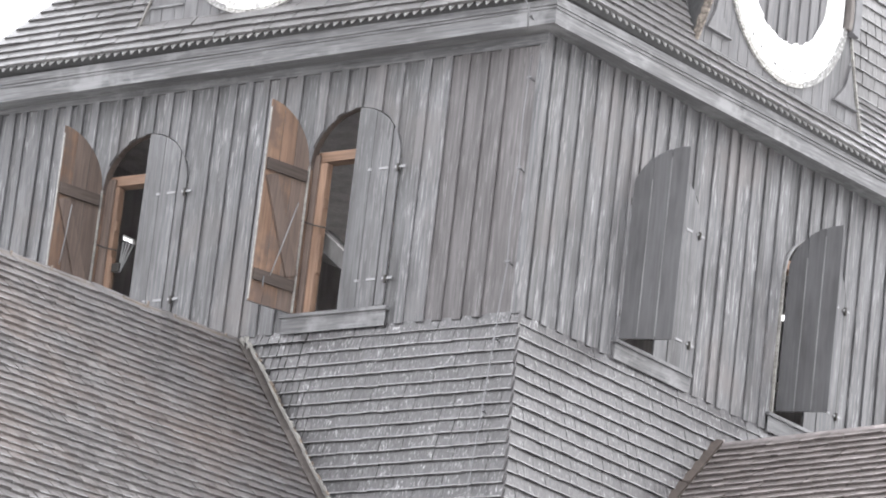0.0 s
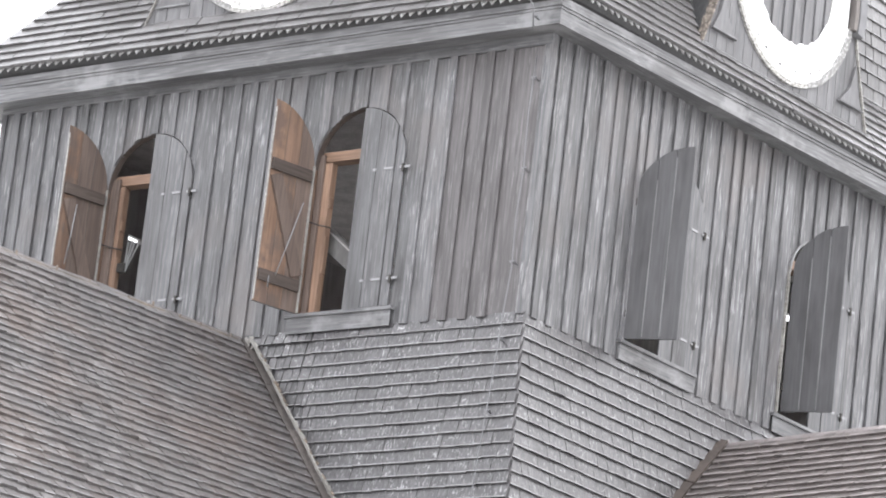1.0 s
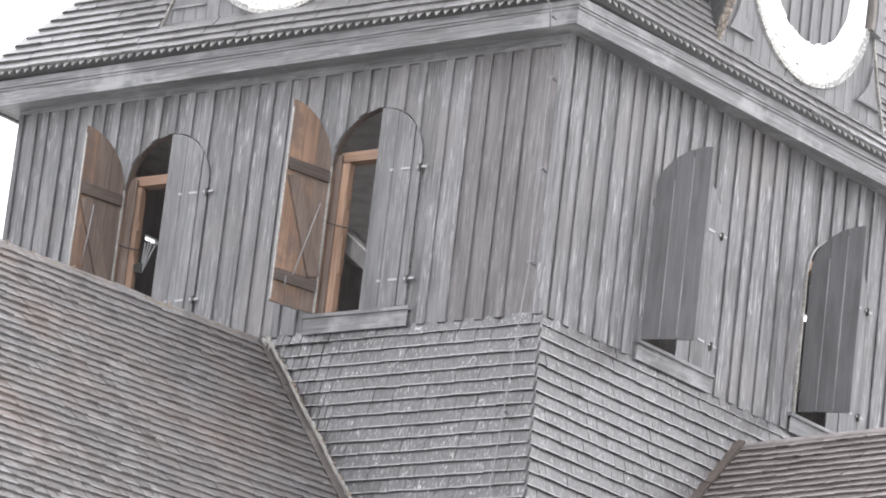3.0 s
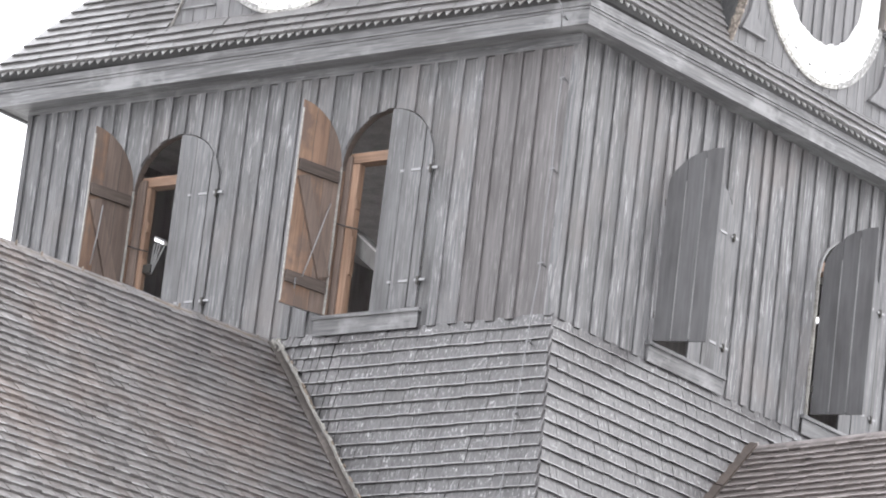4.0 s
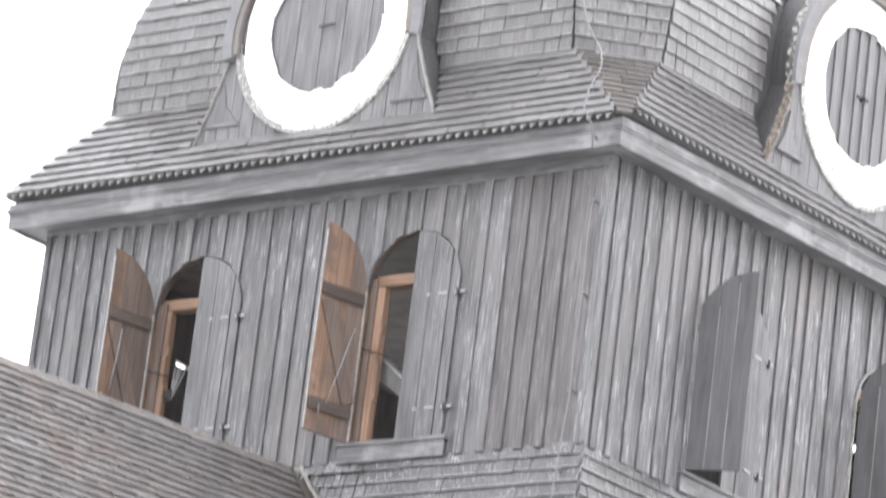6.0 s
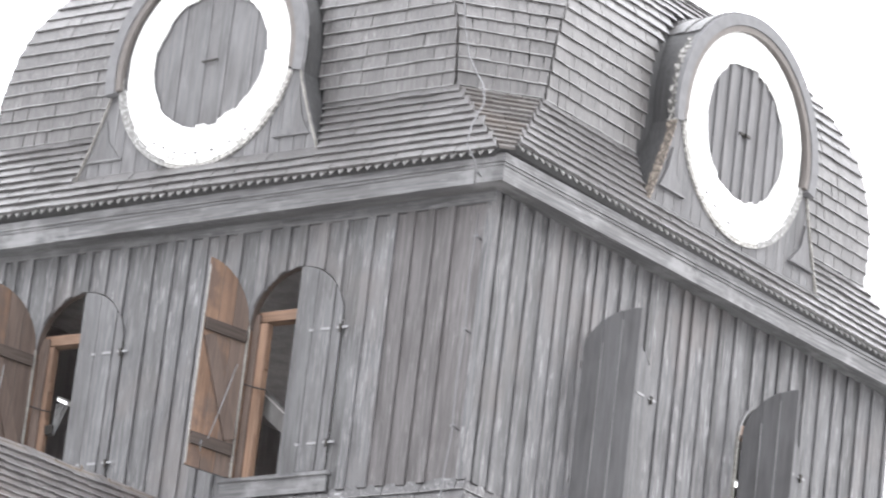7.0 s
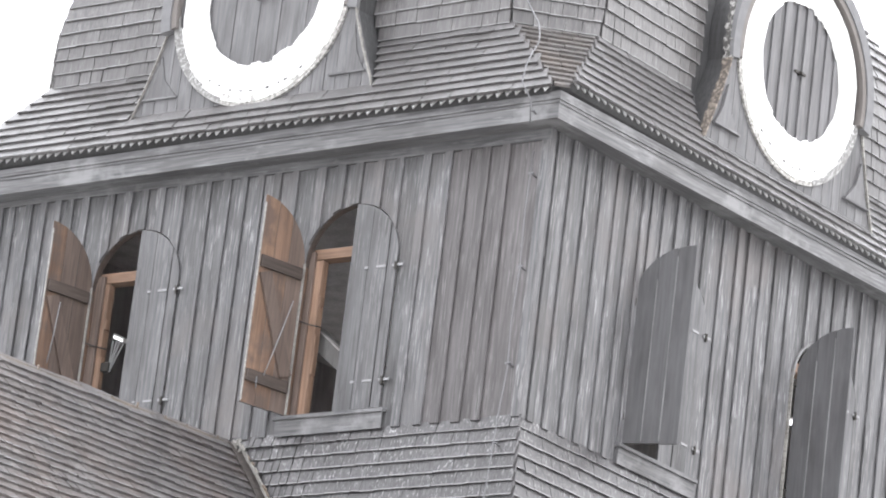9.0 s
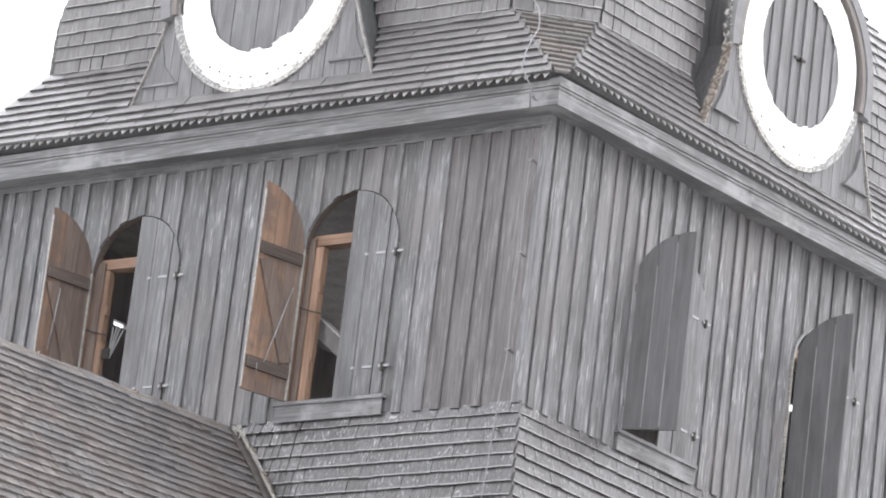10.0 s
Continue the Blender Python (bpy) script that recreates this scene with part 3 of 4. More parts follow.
roof = thing("tower_roof", "bell-shaped tower roof of grey wet wooden shingles", "roof", kind="structure")
v, f = [], []
for d, z, m in [(-0.30, 2.66, 0.16)] + [(d + 0.015, z, m) for d, z, m in PROFILE]:
    ring = octagon(d, z, m)
    if z < 2.72:
        # the east eave ends one course higher
        higher = octagon(-0.353 if z > 2.7 else -0.30, z + 0.104, 0.18)
        ring[1], ring[2] = higher[1], higher[2]
    v += ring
for i in range(len(PROFILE)):
    for k in range(8):
        f.append((8 * i + k, 8 * i + (k + 1) % 8, 8 * i + 8 + (k + 1) % 8, 8 * i + 8 + k))
f.append(tuple(range(8 * len(PROFILE), 8 * len(PROFILE) + 8)))
f.append(tuple(range(7, -1, -1)))
part("sheathing", mesh("sheathing", v, f, M_DARK), roof)

DORMER_S = dict(centre=-3.67, zc=4.17, base=3.02, ring=(0.045, 0.02), step=0.007, panel=0.014, worn=(183, 250))
DORMER_E = dict(centre=3.77, zc=4.31, base=3.08, ring=(-0.04, 0.015), step=0.022, panel=0.034, worn=(290, 350))
RING_OUT, RING_IN, FRONT_R, BASE_HALF, FACE = 1.085, 0.725, 1.28, 1.60, 0.25


def dormer_half(z, zc, base):
    zt = zc - 0.25
    if z <= base:
        return 0.0
    if z < zt:
        return 1.255 + (BASE_HALF - 1.255) * ((zt - z) / (zt - base)) ** 1.15
    return math.sqrt(max(FRONT_R ** 2 - (z - zc) ** 2, 0))


rng = random.Random(31)
steps, s = [], 0.0
kick = math.hypot(PROFILE[1][0] - PROFILE[0][0], PROFILE[1][1] - PROFILE[0][1]) + math.hypot(PROFILE[2][0] - PROFILE[1][0], PROFILE[2][1] - PROFILE[1][1])
while s < 4.9:
    steps.append(s)
    s += kick / 9 if s < kick - 0.01 else 0.147
front, rest, corner = [], [], []
for s0, s1 in zip(steps, steps[1:]):
    p, q = along(s0), along(s1)
    oa, ob = octagon(*p), octagon(*q)
    ln = (s1 - s0) * 1.5
    for k in range(8):
        if k % 2 and p[1] < 3.6 or k == 2 and s0 == 0:
            continue
        a, b = Vector(oa[k - 1]), Vector(oa[k])
        up = (Vector(ob[k - 1]) + Vector(ob[k])) / 2 - (a + b) / 2
        gaps = []
        if k in (0, 2):
            dm = DORMER_S if k == 0 else DORMER_E
            h = dormer_half(p[1] + 0.02, dm["zc"], dm["base"])
            if h > 0:
                c = dm["centre"] - (a.x if k == 0 else a.y)
                # the east roof stops short of the dormer's south cheek, and closes up to it near the head
                bare = 0.14 * min(1.0, (p[1] - dm["base"]) / 0.7) * min(1.0, max(0.0, (dm["zc"] + 0.85 - p[1]) / 0.45)) if k == 2 else 0.0
                gaps = [(c - h - 0.02 - bare, c + h + 0.02)]
        w = {0: 0.28, 1: 0.15, 2: 0.18}.get(k, 0.2)
        (front if k in (0, 1, 2) else rest).extend(course(a, b, up, ln, rng, w, gaps, thick=1.2 if p[1] < 3.6 else 1.0, hips=(Vector(ob[k - 1]) - a, Vector(ob[k]) - b)))
for i in range(12):
    p, q = along(kick * i / 12), along(kick * (i + 1) / 12)
    oa, ob = octagon(*p), octagon(*q)
    for k in (1, 3, 7):
        a, b = Vector(oa[k - 1]), Vector(oa[k])
        up = (Vector(ob[k - 1]) + Vector(ob[k])) / 2 - (a + b) / 2
        corner.extend(course(a, b, up, kick / 12 * 1.5, rng, 0.24))
lay(roof, corner, SH_BROWN, M_CORNERSHS, rng, lambda p: False)
lay(roof, front, SH_ROOF, M_ROOFSHS, rng, butt=SHEEN_BUTT, inside=lambda p: p.x > -2.2 and p.y < 2.2 and 2.74 < p.z < 5.4)
lay(roof, rest, SH_ROOF, M_ROOFSHS, rng, lambda p: False)

drum = thing("roof_drum", "grey boarded drum above the tower roof", "drum", kind="structure", m=pose(0, 0, 6.4))
v = [(x, y, z - 6.4) for zz in (6.42, 7.6) for x, y, z in octagon(2.1, zz, 0.8)]
part("wall", mesh("wall", v, [(k, (k + 1) % 8, 8 + (k + 1) % 8, 8 + k) for k in range(8)] + [tuple(range(7, -1, -1)), tuple(range(8, 16))], M_BOARD), drum)

# pointed ends of the lowest course
# the tips' pale colour stands in for the light they catch
POINT = shingle_mesh("eave_tip", M_TIP, 3, True)
edge_oct = octagon(-0.432, 2.662, 0.16)
for k in (0, 2):
    if k == 2:
        edge_oct = octagon(-0.38, 2.766, 0.19)
    a, b = Vector(edge_oct[k - 1]), Vector(edge_oct[k])
    n = round((b - a).length / 0.115)
    u = (b - a).normalized()
    up = Vector((0, 0.42, 0.9)) if k == 0 else Vector((-0.42, 0, 0.9))
    up.normalize()
    nn = u.cross(up)
    for i in range(n):
        ob = new("eave_tip", POINT)
        ob.parent = roof
        m = Matrix((u * 0.085, up * 0.10, nn * 0.7)).transposed().to_4x4()
        m.translation = a + u * ((i + 0.5) * (b - a).length / n)
        ob.matrix_local = m


# ---- dormers with the white rings ----
def dormer(m, centre, zc, base, ring, step, panel, worn):
    """ring: how far the painted ring sits off the dormer's centre; step: how far every second board of the disc stands proud;
    panel: depth of the carved panels; worn: the stretch, in degrees, where the moulding shows its worn paint."""
    top = thing("ring_dormer", "round-headed grey board dormer with a white painted ring", "dormer", "ring dormers on the tower roof", m=m @ pose(centre, -FACE, 0))
    half = lambda z: dormer_half(z, zc, base)
    rng = random.Random(int(abs(centre) * 100))
    # edges of the front boards
    edges = [-BASE_HALF]
    while edges[-1] < BASE_HALF - 0.3:
        edges.append(edges[-1] + rng.uniform(0.13, 0.19))
    edges.append(BASE_HALF)
    zt = zc - 0.25

    def head(u):
        u = abs(u)
        if u <= 1.255:
            return zc + math.sqrt(max(FRONT_R ** 2 - u * u, 0))
        return zt - (zt - base) * max(0.0, (u - 1.255) / (BASE_HALF - 1.255)) ** (1 / 1.15)

    for i, (a, b) in enumerate(zip(edges, edges[1:])):
        cuts = sorted({a, b, *[e for e in (-1.255, 1.255) if a < e < b]})
        us = [x for p, q in zip(cuts, cuts[1:]) for x in spaced(p + 0.004, q - 0.004, 6)]
        y0 = -rng.uniform(0, 0.004)
        part("front_board", slab_between("front_board", us, lambda x: base - 0.02, lambda x: max(head(x), base), y0, 0.03, M_FRONT), top)
    # boards of the disc, and the painted ring over them
    edges = [-RING_OUT]
    while edges[-1] < RING_OUT - 0.24:
        edges.append(edges[-1] + rng.uniform(0.085, 0.12) * (1 if step > 0.01 else 1.6))
    edges.append(RING_OUT)
    rx, rz = ring
    for i, (p, q) in enumerate(zip(edges, edges[1:])):
        disc = RING_IN + 0.06
        pts = [x for x in spaced(p + 0.002, q - 0.002, 8) if abs(x) < disc]
        if len(pts) > 1:
            cap = lambda x: math.sqrt(max(disc ** 2 - x * x, 0))
            y0 = -0.005 - (step if i % 2 else 0) - rng.uniform(0, 0.002)
            part("disc_board", slab_between("disc_board", [x + rx for x in pts], lambda x: zc + rz - cap(x - rx), lambda x: zc + rz + cap(x - rx), y0, -0.0045, M_FRONT), top)
        slip, out = rng.uniform(-0.022, 0.022), RING_OUT - 0.012
        for s in (1, -1):
            pts = [x for x in spaced(p + 0.005, q - 0.005, 10) if abs(x) < out]
            if len(pts) < 2:
                continue
            wob = {x + rx: RING_IN + slip + 0.02 * noise.noise((x * 6, s * 3, centre)) + 0.014 * noise.noise((x * 21, s, 2)) for x in pts}
            outer = lambda x: math.sqrt(max((out + 0.006 * noise.noise((x * 13, s, 7))) ** 2 - (x - rx) ** 2, 0))
            inner = lambda x: math.sqrt(max(wob[x] ** 2 - (x - rx) ** 2, 0))
            if s > 0:
                lo, hi = (lambda x: zc + rz + inner(x)), (lambda x: zc + rz + max(outer(x), inner(x)))
            else:
                lo, hi = (lambda x: zc + rz - max(outer(x), inner(x))), (lambda x: zc + rz - inner(x))
            part("ring_board", slab_between("ring_board", list(wob), lo, hi, -0.042 - rng.uniform(0, 0.004), -0.0305, M_WHITE), top, "white painted ring segment")

    # curved rim over the head
    def rim(name, r0, r1, front, y1, a0, a1, mat, label=""):
        v, f = [], []
        n = 40
        for i in range(n + 1):
            a = radians(a0 + (a1 - a0) * i / n)
            y0 = front
            if front < -0.05:
                # the hood dies into the front on the side towards the tower's corner
                near = math.degrees(a) - 90 if centre > 0 else 90 - math.degrees(a)
                y0 = -0.04 + (front + 0.04) * min(1.0, max(0.0, (101 - near) / 85)) ** 0.8
            for r, y in ((r0, y0), (r1, y0), (r1, y1), (r0, y1)):
                v.append((r * math.cos(a), y, zc + r * math.sin(a)))
        for i in range(n):
            for k in range(4):
                f.append((4 * i + k, 4 * i + 4 + k, 4 * i + 4 + (k + 1) % 4, 4 * i + (k + 1) % 4))
        f += [(0, 1, 2, 3), (4 * n + 3, 4 * n + 2, 4 * n + 1, 4 * n)]
        part(name, mesh(name, v, f, mat), top, label)

    # the hood stands out over the ring, in two steps
    rim("rim", RING_OUT + 0.012, RING_OUT + 0.075, -0.088, 0.0, -10, 190, M_HOOD, "grey-brown inner moulding")
    rim("rim", RING_OUT + 0.079, FRONT_R + 0.008, -0.104, 0.0, -11, 191, M_TIN)
    rim("lower_rim", RING_OUT - 0.075, RING_OUT + 0.03, -0.036, 0.0, 191, 349, M_FLAKEW, "peeling white moulding")
    rim("lower_rim", RING_OUT + 0.032, RING_OUT + 0.075, -0.03, 0.0, 191, 349, M_FLAKE, "peeling whitewashed moulding")
    w0, w1 = worn
    for lo, hi, r0 in ((w0, w1, RING_OUT + 0.01), (w0, w0 + (w1 - w0) * 0.75, RING_OUT - 0.014), (w0 + (w1 - w0) * 0.1, w0 + (w1 - w0) * 0.5, RING_OUT - 0.035)) if centre < 0 else \
            ((w0, w1, RING_OUT + 0.01), (w0 + (w1 - w0) * 0.25, w1, RING_OUT - 0.014), (w0 + (w1 - w0) * 0.5, w0 + (w1 - w0) * 0.9, RING_OUT - 0.035)):
        rim("worn_rim", r0, RING_OUT + 0.07 if r0 > RING_OUT else r0 + 0.022, -0.0385, -0.0365, lo, hi, M_WORN, "moulding worn to bare grey wood with flecks of white")
    # chips in the paint near the lower edge of the ring
    for k in range(9):
        a = radians(236 + k * 8.5 + rng.uniform(-2.5, 2.5))
        r, d = RING_OUT - rng.uniform(0.045, 0.065), radians(rng.uniform(0.6, 1.3))
        part("paint_chip", bar("paint_chip", (rx + r * math.cos(a - d), -0.046, zc + rz + r * math.sin(a - d)), (rx + r * math.cos(a + d), -0.046, zc + rz + r * math.sin(a + d)), 0.006, rng.uniform(0.012, 0.022), M_DARK, up=(math.cos(a), 0, math.sin(a))), top, "dark chip in the paint")

    # barrel head and cheeks running back into the roof
    zs = spaced(base - 0.02, zt, 10)
    outline = [(half(z) if z > base else BASE_HALF, z) for z in zs]
    for i in range(1, 24):
        a = math.asin(-0.25 / FRONT_R) + (math.pi / 2 - math.asin(-0.25 / FRONT_R)) * i / 24
        outline.append((FRONT_R * math.cos(a), zc + FRONT_R * math.sin(a)))
    outline.append((0, zc + FRONT_R))
    ring = [(x, z) for x, z in outline] + [(-x, z) for x, z in reversed(outline[:-1])]
    n = len(ring)
    v = [(x, 0.03, z) for x, z in ring] + [(x, 1.5, z) for x, z in ring]
    f = [(i, i + 1, n + i + 1, n + i) for i in range(n - 1)] + [tuple(range(n)), tuple(range(2 * n - 1, n - 1, -1))]
    part("cheek", mesh("cheek", v, f, M_DARK), top, "dark weathered side cheeks")
    # shingles over the barrel, and the pale worn edge along the front
    v, f = [], []
    for i in range(n - 1):
        (x0, z0), (x1, z1) = ring[i], ring[i + 1]
        cx, cz = (x0 + x1) / 2, (z0 + z1) / 2 - zc
        if cz < 0.8:
            continue
        l = math.hypot(cx, cz)
        nx, nz = cx / l, cz / l
        for y0, y1, t in ((-0.03, 0.22, 0.03), (0.18, 0.45, 0.022), (0.42, 0.7, 0.022), (0.66, 0.95, 0.022)):
            k = len(v)
            v += [(x0, y0, z0), (x1, y0, z1), (x1 + nx * t, y0, z1 + nz * t), (x0 + nx * t, y0, z0 + nz * t),
                  (x0, y1, z0), (x1, y1, z1), (x1 + nx * 0.006, y1, z1 + nz * 0.006), (x0 + nx * 0.006, y1, z0 + nz * 0.006)]
            f += [tuple(q + k for q in p) for p in ((0, 1, 2, 3), (7, 6, 5, 4), (3, 2, 6, 7), (0, 4, 5, 1), (1, 5, 6, 2), (0, 3, 7, 4))]
    part("head_shingles", mesh("head_shingles", v, f, M_SHINGLES), top, kind="stuff")
    # worn pale edge strips down both sides of the front
    for sg in (-1, 1):
        for low, mt, lb in ((True, M_FRAY if centre > 0 > sg else M_PALE, "frayed brown edge strip" if centre > 0 > sg else "thin pale edge strip"), (False, M_CHIPS, "chipped white edge strip")):
            side_pts = [(x, z) for x, z in outline if (z < zt + 0.01 if low else zt - 0.01 < z < zc + 0.75)]
            fine = []
            for (x0, z0), (x1, z1) in zip(side_pts, side_pts[1:]):
                fine += [(x0 + (x1 - x0) * i / 4, z0 + (z1 - z0) * i / 4) for i in range(4)]
            fine.append(side_pts[-1])
            v, f = [], []
            for x, z in fine:
                e = (0.006 if centre > 0 else 0.001) + 0.008 * noise.noise((z * 9, sg, centre))
                d = (0.075 if centre > 0 > sg else 0.012) * (1 + 0.5 * noise.noise((z * 14, sg, centre + 5)))
                v += [(sg * (x - 0.01), -0.03, z), (sg * (x + e), -0.03, z), (sg * (x + e), d, z), (sg * (x - 0.01), d, z)]
            for k in range(len(fine) - 1):
                for j in range(4):
                    f.append((4 * k + j, 4 * k + 4 + j, 4 * k + 4 + (j + 1) % 4, 4 * k + (j + 1) % 4))
            k = 4 * len(fine)
            f += [(0, 1, 2, 3), (k - 1, k - 2, k - 3, k - 4)]
            part("edge_strip", mesh("edge_strip", v, f, mt), top, lb)
    # carved corner panels
    for sg in (-1, 1):
        pts = [(1.02, base + 0.22), (1.44, base + 0.22), (1.33, base + 0.42), (1.27, base + 0.68), (1.2, base + 0.42)]
        v = [(sg * x, y, z) for y in (-panel, 0.0) for x, z in pts]
        k = len(pts)
        f = [tuple(range(k)), tuple(range(2 * k - 1, k - 1, -1))] + [(i, (i + 1) % k, k + (i + 1) % k, k + i) for i in range(k)]
        part("carved_panel", mesh("carved_panel", v, f, M_FRONT), top, "raised pointed panel")
        part("ledge", box("ledge", *sorted((sg * 1.0, sg * 1.46)), -panel - 0.015, 0.0, base + 0.205, base + 0.225, M_TRIM), top)
    part("pin", bar("pin", (rx - 0.1, -0.035, zc), (rx + 0.1, -0.035, zc + 0.01), 0.02, 0.025 if panel > 0.02 else 0.013, M_RUST), top, "dark iron pin")
    if panel > 0.02:
        part("pin", bar("pin", (rx, -0.07, zc), (rx, 0.02, zc), 0.03, 0.03, M_RUST), top)
    part("sill", box("sill", -BASE_HALF - 0.02, BASE_HALF + 0.02, -0.04, 0.03, base - 0.03, base + 0.005, M_TRIM), top)
    return top


dormer(Matrix(), **DORMER_S)
dormer(EAST, **DORMER_E)


# ---- nave roof and side-arm roof ----
def gable_roof(name, label, m, tilt, slope_t, length, half_w, shing_len, rows_e, seed, side=1):
    """A pitched roof whose ridge leaves the tower along -y of its own frame; +x is the slope that is seen."""
    top = thing(name, label, "roof", kind="structure", m=m)
    rng = random.Random(seed)
    zr = lambda y: tilt * -y
    ang = math.atan(slope_t)
    v = []
    for y in (0.3, -length):
        v += [(-half_w, y, zr(y) - half_w * slope_t), (0, y, zr(y)), (half_w, y, zr(y) - half_w * slope_t), (half_w, y, zr(y) - half_w * slope_t - 0.15), (-half_w, y, zr(y) - half_w * slope_t - 0.15)]
    f = [(0, 1, 2, 3, 4), (9, 8, 7, 6, 5)] + [(i, 5 + i, 5 + (i + 1) % 5, (i + 1) % 5) for i in range(5)]
    part("sheathing", mesh("sheathing", v, f, M_DARK), top)
    poses = []
    up = Vector((-side * math.cos(ang), 0, math.sin(ang)))
    s, k = rows_e * (1.0 if side > 0 else 1.6), 0
    while s < half_w / math.cos(ang) + 0.1:
        x = side * s * math.cos(ang)
        a = Vector((x, 0.2, zr(0.2) - s * math.sin(ang)))
        mid = Vector((x, -shing_len, zr(-shing_len) - s * math.sin(ang)))
        end = Vector((x, -length, zr(-length) - s * math.sin(ang)))
        ends = ((mid, a), (end, mid)) if side > 0 else ((a, mid), (mid, end))
        poses += course(*ends[0], up, rows_e * 1.6, rng, 0.16, jitter=0.006, thick=1.3, wave=0.02)
        poses += course(*ends[1], up, rows_e * 1.6, rng, 0.5)
        s += rows_e
        k += 1
    lay(top, poses, SH_BROWN if side > 0 else SH_ARM, M_BROWNSHS if side > 0 else M_ARMSHS, rng, lambda p: p.y > -3.2 and abs(p.x) < 2.2, butt=SHEEN_BUTT if side > 0 else SHEEN_ARM)
    # small pegs along the ridge
    y = -0.25
    while side > 0 and y > -min(length, 6.0):
        h = rng.uniform(0.03, 0.075)
        part("ridge_peg", tube("ridge_peg", [(0.0, y, zr(y) - 0.01), (rng.uniform(-0.012, 0.012), y, zr(y) + h)], 0.011, M_RIDGE), top)
        y -= rng.uniform(0.3, 0.6)
    # capping of the ridge
    y = 0.0
    while y > -length:
        l = rng.uniform(0.5, 0.9)
        y1 = max(y - l, -length)
        part("ridge_board", bar("ridge_board", (0.035, y - 0.004, zr(y) - 0.02), (0.035, y1, zr(y1) - 0.02), 0.075, 0.02, M_RIDGE if side > 0 else M_ARMEDGE, up=(slope_t, 0, 1)), top)
        part("ridge_board", bar("ridge_board", (-0.035, y - 0.004, zr(y) - 0.02), (-0.035, y1, zr(y1) - 0.02), 0.075, 0.02, M_RIDGE if side > 0 else M_ARMEDGE, up=(-slope_t, 0, 1)), top)
        y = y1
    return top


nave = gable_roof("nave_roof", "steep nave roof of brownish grey wooden shingles", pose(NAVE_X, 0, NAVE_Z), -0.033, NAVE_T, 14.0, 4.4, 6.5, 0.12, 41)
arm = gable_roof("side_roof", "side-arm roof of brownish wooden shingles with a worn ridge", pose(0, ARM_Y, ARM_Z) @ EAST, 0.04, ARM_T, 9.0, 4.2, 4.0, 0.134, 42, -1)
b = new("nave_wall", box("nave_wall", NAVE_X - 3.9, NAVE_X + 3.9, -13.5, 0.05, -Z, NAVE_Z - 4.4 * NAVE_T + 0.4, M_PLASTER))
b.matrix_world = T0
tagged(b, "plastered nave wall below the roof", "wall", kind="structure")
b = new("side_wall", box("side_wall", 0.05, 8.6, ARM_Y - 3.8, ARM_Y + 3.8, -Z, ARM_Z - 4.2 * ARM_T + 0.4, M_PLASTER))
b.matrix_world = T0
tagged(b, "plastered side-arm wall below the roof", "wall", kind="structure")

# valley boards where the roofs meet the skirt
vb = thing("valley_board", "pale worn board along the roof valley", "flashing", kind="structure")
rng = random.Random(51)
for i in range(12):
    z0, z1 = NAVE_Z - 0.02 - 0.26 * i, NAVE_Z - 0.02 - 0.26 * (i + 1)
    j = rng.uniform(-0.008, 0.008)
    at = lambda z, dx: (NAVE_X + (NAVE_Z - z) / NAVE_T + 0.05 + j + dx, -skirt_out(z) - 0.05, z + 0.03)
    part("board", bar("board", at(z0, 0), at(z1, 0), 0.14, 0.03, M_OLD, up=(0.8, -0.35, 0.6)), vb)
    part("thin_edge", bar("thin_edge", at(z0, -0.075), at(z1, -0.075), 0.012, 0.035, M_PALE, up=(0.8, -0.35, 0.6)), vb, "thin pale edge")
    # the pale upper edge, frayed into splinters here and there
    part("edge", bar("edge", Vector(at(z0, 0.068)) + Vector((0, -0.03, 0.02)), Vector(at(z1, 0.068 + rng.uniform(-0.008, 0.008))) + Vector((0, -0.03, 0.02)), 0.017, 0.03, M_PALE, up=(0.8, -0.35, 0.6)), vb, "pale worn edge")
    for k in range(4):
        p, q = z0 + (z1 - z0) * k / 4, z0 + (z1 - z0) * (k + rng.uniform(0.3, 0.9)) / 4
        dx, w = 0.076 + rng.uniform(-0.006, 0.018), rng.uniform(0.006, 0.022)
        a, b = Vector(at(p, dx)) + Vector((0, -0.03, 0.02)), Vector(at(q, dx + rng.uniform(-0.012, 0.012))) + Vector((0, -0.03, 0.02))
        part("splinter", bar("splinter", a, b, w, rng.uniform(0.015, 0.04), M_PALE if rng.random() < 0.5 else M_RIDGE, up=(0.8, -0.35, 0.6)), vb, "pale frayed edge")
for k in range(9):
    a = Vector((NAVE_X + 0.06 + rng.uniform(0, 0.09), -0.09, NAVE_Z - rng.uniform(0.02, 0.14)))
    part("splinter", bar("splinter", a, a + Vector((rng.uniform(-0.04, 0.06), -0.02, rng.uniform(0.03, 0.09))), 0.014, 0.02, M_PALE), vb, "pale frayed edge")
vb2 = thing("valley_board", "worn brown board along the roof valley", "flashing", kind="structure")
